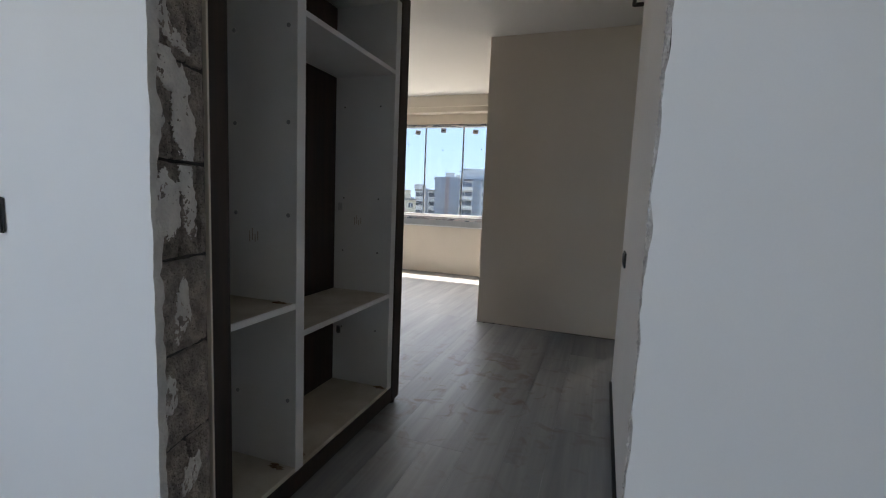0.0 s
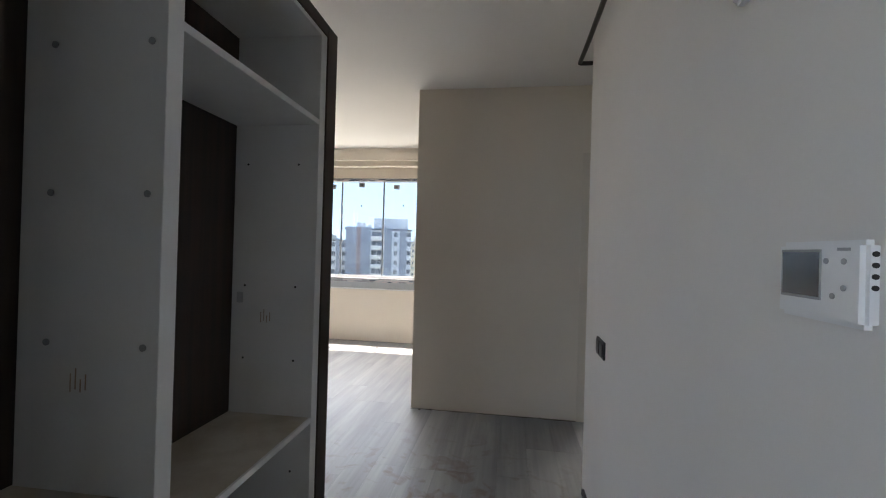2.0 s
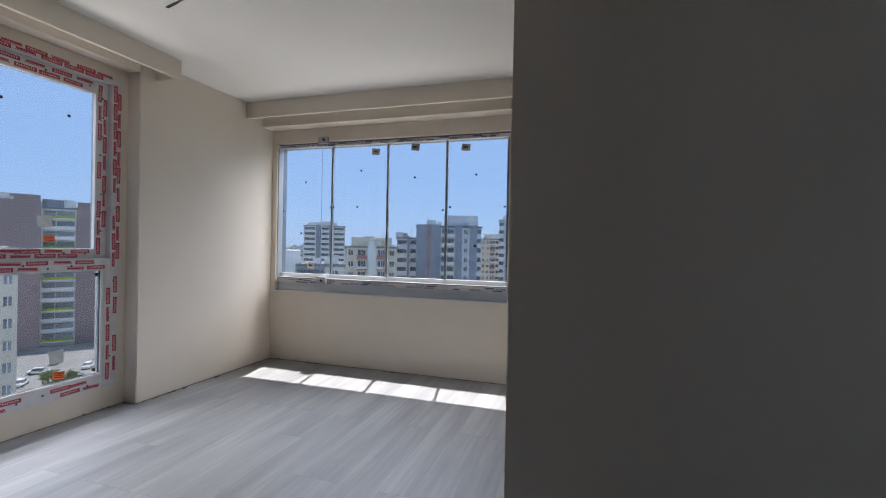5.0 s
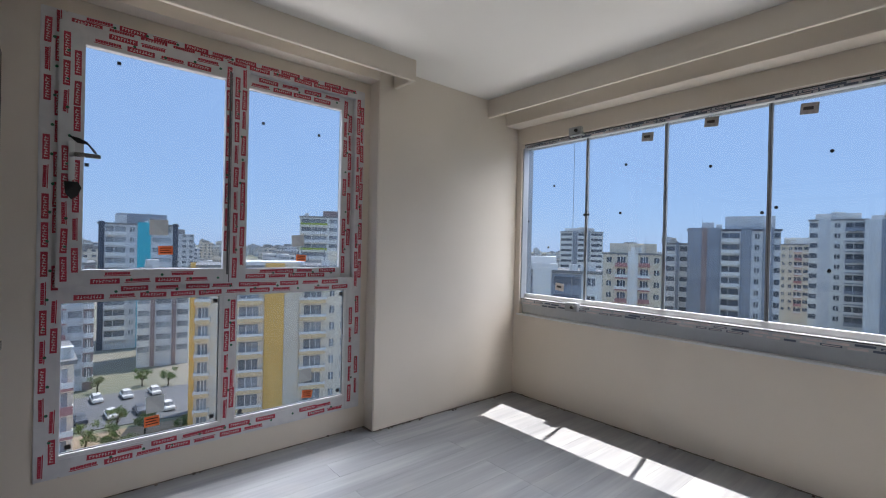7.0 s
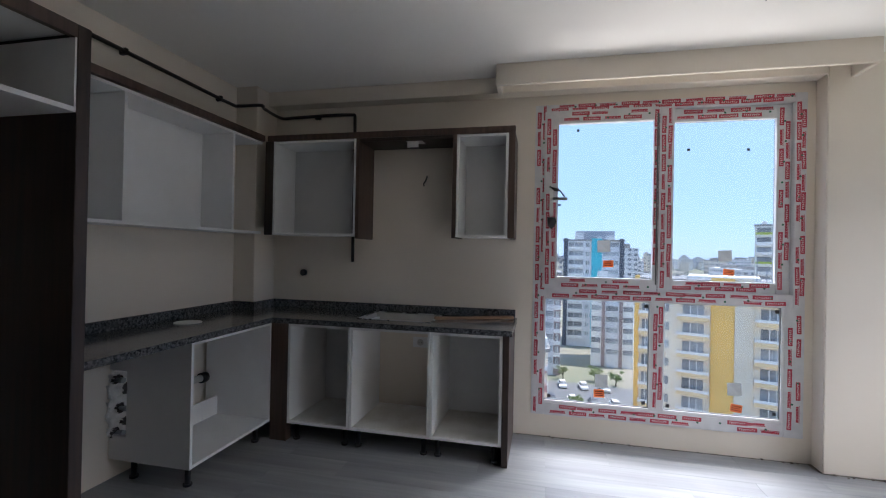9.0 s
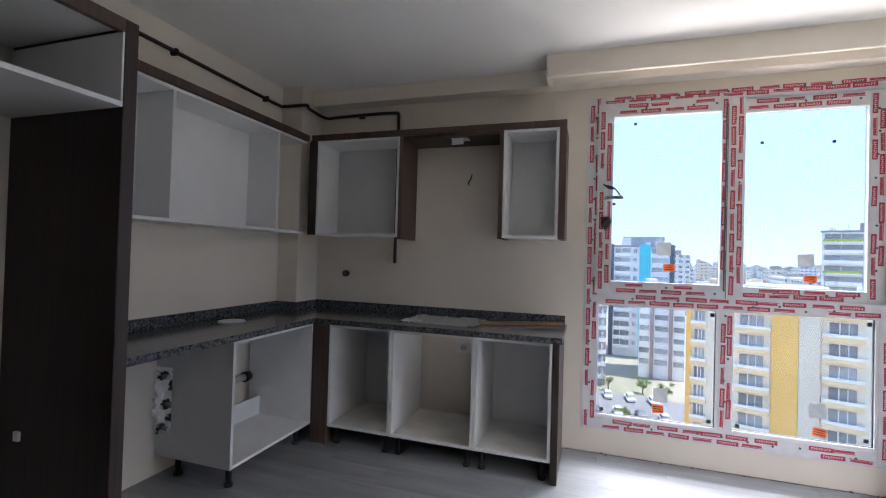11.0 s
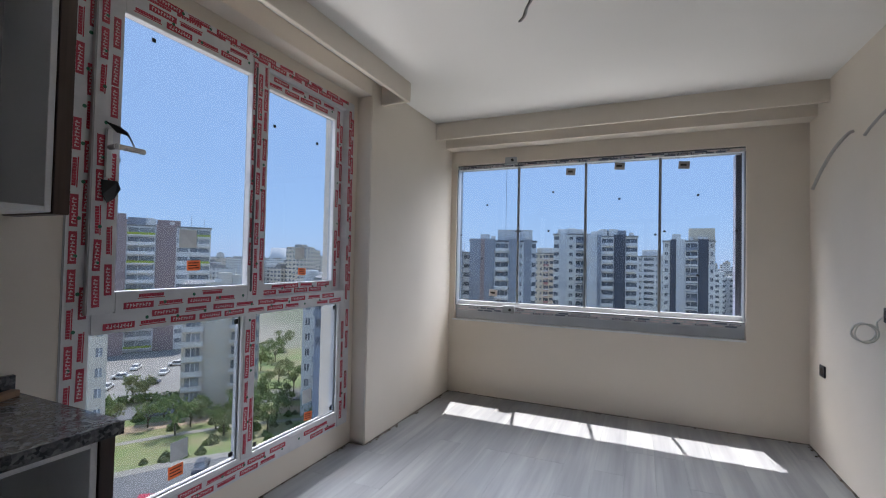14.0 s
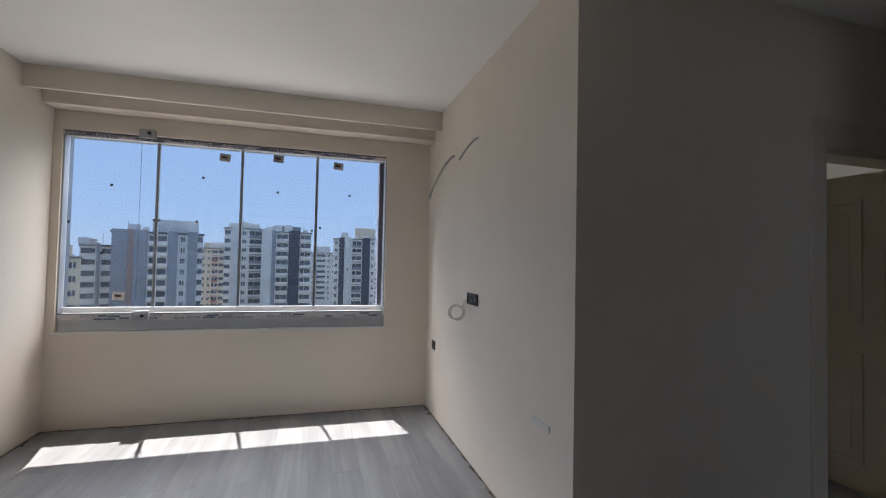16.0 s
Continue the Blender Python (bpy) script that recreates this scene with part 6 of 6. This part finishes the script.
def tree(x, y, h, seed):
    rnd = random.Random(seed)
    o = new("tree")
    o.matrix_basis = Matrix.Translation((x, y, GZ))
    tagged(o, "leafy green street tree on the lawn", "tree", "trees")
    bm = bmesh.new()
    cyl(bm, (0, 0, 0), (0, 0, h * 0.45), 0.16, 8, 0.09)
    tips = []
    for i in range(9):
        a = i * 2.4 + rnd.random()
        reach = h * rnd.uniform(0.10, 0.30)
        tip = Vector((math.cos(a) * reach, math.sin(a) * reach, h * rnd.uniform(0.38, 0.86)))
        cyl(bm, (0, 0, h * rnd.uniform(0.22, 0.42)), tip, 0.05, 6, 0.018)
        tips.append(tip)
    part("trunk", bm, BARK).parent = o
    bm = bmesh.new()
    for i in range(720):
        c = rnd.choice(tips) + Vector((rnd.gauss(0, h * 0.075), rnd.gauss(0, h * 0.075), rnd.gauss(0, h * 0.06)))
        s = h * rnd.uniform(0.016, 0.04)
        q = Euler((rnd.random() * 3, rnd.random() * 3, rnd.random() * 6)).to_matrix()
        bm.faces.new([bm.verts.new(c + q @ Vector(p) * s) for p in ((1, 0, 0.2), (0.1, 0.8, -0.2), (-1, 0, 0.2), (-0.1, -0.8, -0.2))])
    part("crown", bm, rnd.choice((LEAF, LEAF, LEAF_OLIVE))).parent = o


def shrub(x, y, r, seed):
    rnd = random.Random(seed)
    bm = bmesh.new()
    for i in range(170):
        a, e = rnd.random() * 6.283, rnd.random() ** 0.6
        q = Euler((rnd.random() * 3, rnd.random() * 3, rnd.random() * 6)).to_matrix()
        c = Vector((x + r * e * math.cos(a), y + r * e * math.sin(a), GZ + 0.15 + r * 1.3 * (1 - e * e) * rnd.uniform(0.5, 1.0)))
        bm.faces.new([bm.verts.new(c + q @ Vector(p) * r * 0.22) for p in ((1, 0, 0.2), (0, 0.8, -0.2), (-1, 0, 0.2), (0, -0.8, -0.2))])
    tagged(part("shrub", bm, rnd.choice((LEAF, LEAF_OLIVE))), "low rounded green shrub on the lawn", "shrub", "shrubs")


rnd = random.Random(4)
SPOTS = [(-57.5, 96), (-56, 100), (-53.5, 93), (-52.5, 97), (-51, 90), (-49, 95), (-48, 88), (-46.5, 97), (-44.5, 92), (-43.5, 99), (-58.8, 114), (-57.8, 116), (-60.5, 100), (-50.2, 86), (-45.5, 86), (-55, 90), (-61.6, 96), (-39, 86), (-37, 92), (-63.5, 92), (-65, 98), (-86, 82), (-84.5, 76), (-83, 86), (-88, 84), (-81.8, 79), (-90, 74), (-85.5, 90.5), (-79.5, 84), (-45.6, 112), (-44.2, 118), (-43.1, 125), (-46.2, 131), (-44.6, 140), (-42.5, 109), (-46.0, 150), (-43.6, 156), (-87.2, 114), (-83.4, 115), (-81.0, 113)]
for i, (az, d) in enumerate(SPOTS):
    x, y = place(az, d)
    tree(x, y, rnd.uniform(4.5, 8.0) if az > -70 else rnd.uniform(2.8, 4.6), i)


for i in range(46):
    x, y = place(rnd.uniform(-64, -36), rnd.choice((80.5, 84, 88, 93, 99, 101)) + rnd.uniform(-0.8, 0.8))
    shrub(x, y, rnd.uniform(0.5, 1.3), 200 + i)
for i in range(14):
    x, y = place(rnd.uniform(-95, -79), rnd.uniform(62, 88))
    shrub(x, y, rnd.uniform(0.4, 0.9), 300 + i)


def car(x, y, rz, paint, label):
    o = new("car")
    o.matrix_basis = Matrix.Translation((x, y, GZ + 0.15)) @ pose(0, 0, 0, 0, 0, rz)
    tagged(o, label, "car", "parked cars")
    bm = bmesh.new()
    box(bm, -0.85, 0.85, -2.1, 2.1, 0.25, 0.85, bevel=0.12)
    part("body", bm, paint).parent = o
    bm = bmesh.new()
    vs = box(bm, -0.75, 0.75, -1.3, 1.2, 0.84, 1.42)
    for v in vs:
        if v.co.z > 1.2:
            v.co.x *= 0.82
            v.co.y *= 0.7
    part("cabin", bm, PANE_FAR).parent = o
    boxpart("car_roof", (-0.6, 0.6, -0.88, 0.82, 1.421, 1.46), paint).parent = o
    for sx in (-0.78, 0.78):
        for sy in (-1.3, 1.3):
            bm = bmesh.new()
            cyl(bm, (sx - 0.09, sy, 0.31), (sx + 0.09, sy, 0.31), 0.31, 14)
            part("wheel", bm, BLACK).parent = o


for i in range(22):
    if i < 9:
        az, d, rz = -61 + i * 1.25, 128 + (i % 3) * 9, 40 + (i % 2) * 90
    elif i < 18:
        az, d, rz = -91 + (i - 9) * 1.25, 108 - (i % 2) * 11, 95
    else:
        az, d, rz = -58 + (i - 18) * 5.5, 66 + (i % 2) * 8, 40
    x, y = place(az, d)
    dark = i % 4 == 3
    car(x, y, rz, RED if i == 18 else F_DARK if dark else F_WHITE, "red parked car far below" if i == 18 else "dark parked car far below" if dark else "white parked car far below")

# ---------------------------------------------------------------- laminate boards
PW, PL = 0.192, 1.285
BOARDS = {}


def board_mesh(w, l):
    key = (round(w, 3), round(l, 3))
    if key not in BOARDS:
        bm = bmesh.new()
        vs = box(bm, 0, w - 0.0006, 0, l - 0.0006, -0.011, 0.0)
        bmesh.ops.bevel(bm, geom=[e for e in bm.edges if all(v.co.z > -0.001 for v in e.verts)], offset=0.0005, segments=1, affect='EDGES')
        me = bpy.data.meshes.new("board")
        bm.to_mesh(me)
        bm.free()
        me.materials.append(LAMINATE)
        BOARDS[key] = me
    return BOARDS[key]


def lay(x0, x1, y0, y1, seed):
    rnd = random.Random(seed)
    x = x0
    while x < x1 - 0.01:
        w = min(PW, x1 - x)
        y = y0 - rnd.choice((0.0, 0.43, 0.86))
        while y < y1 - 0.01:
            a, b = max(y, y0), min(y + PL, y1)
            if b - a > 0.02:
                child("board", board_mesh(w, b - a), floor, Matrix.Translation((x, a, 0)))
            y += PL
        x += PW


lay(-3.24, 0.0, -3.35, 2.58, 1)
lay(0.0, 1.344, -3.60, 0.0, 2)
lay(1.344, 4.4, -1.06, 0.0, 3)
lay(0.14, 4.4, 0.15, 2.58, 5)
structure(boxpart("floor_foyer", (-1.7, 2.7, -7.05, -3.60, -0.011, 0.0), LAMINATE), "pale washed oak laminate in the foyer", "floor")
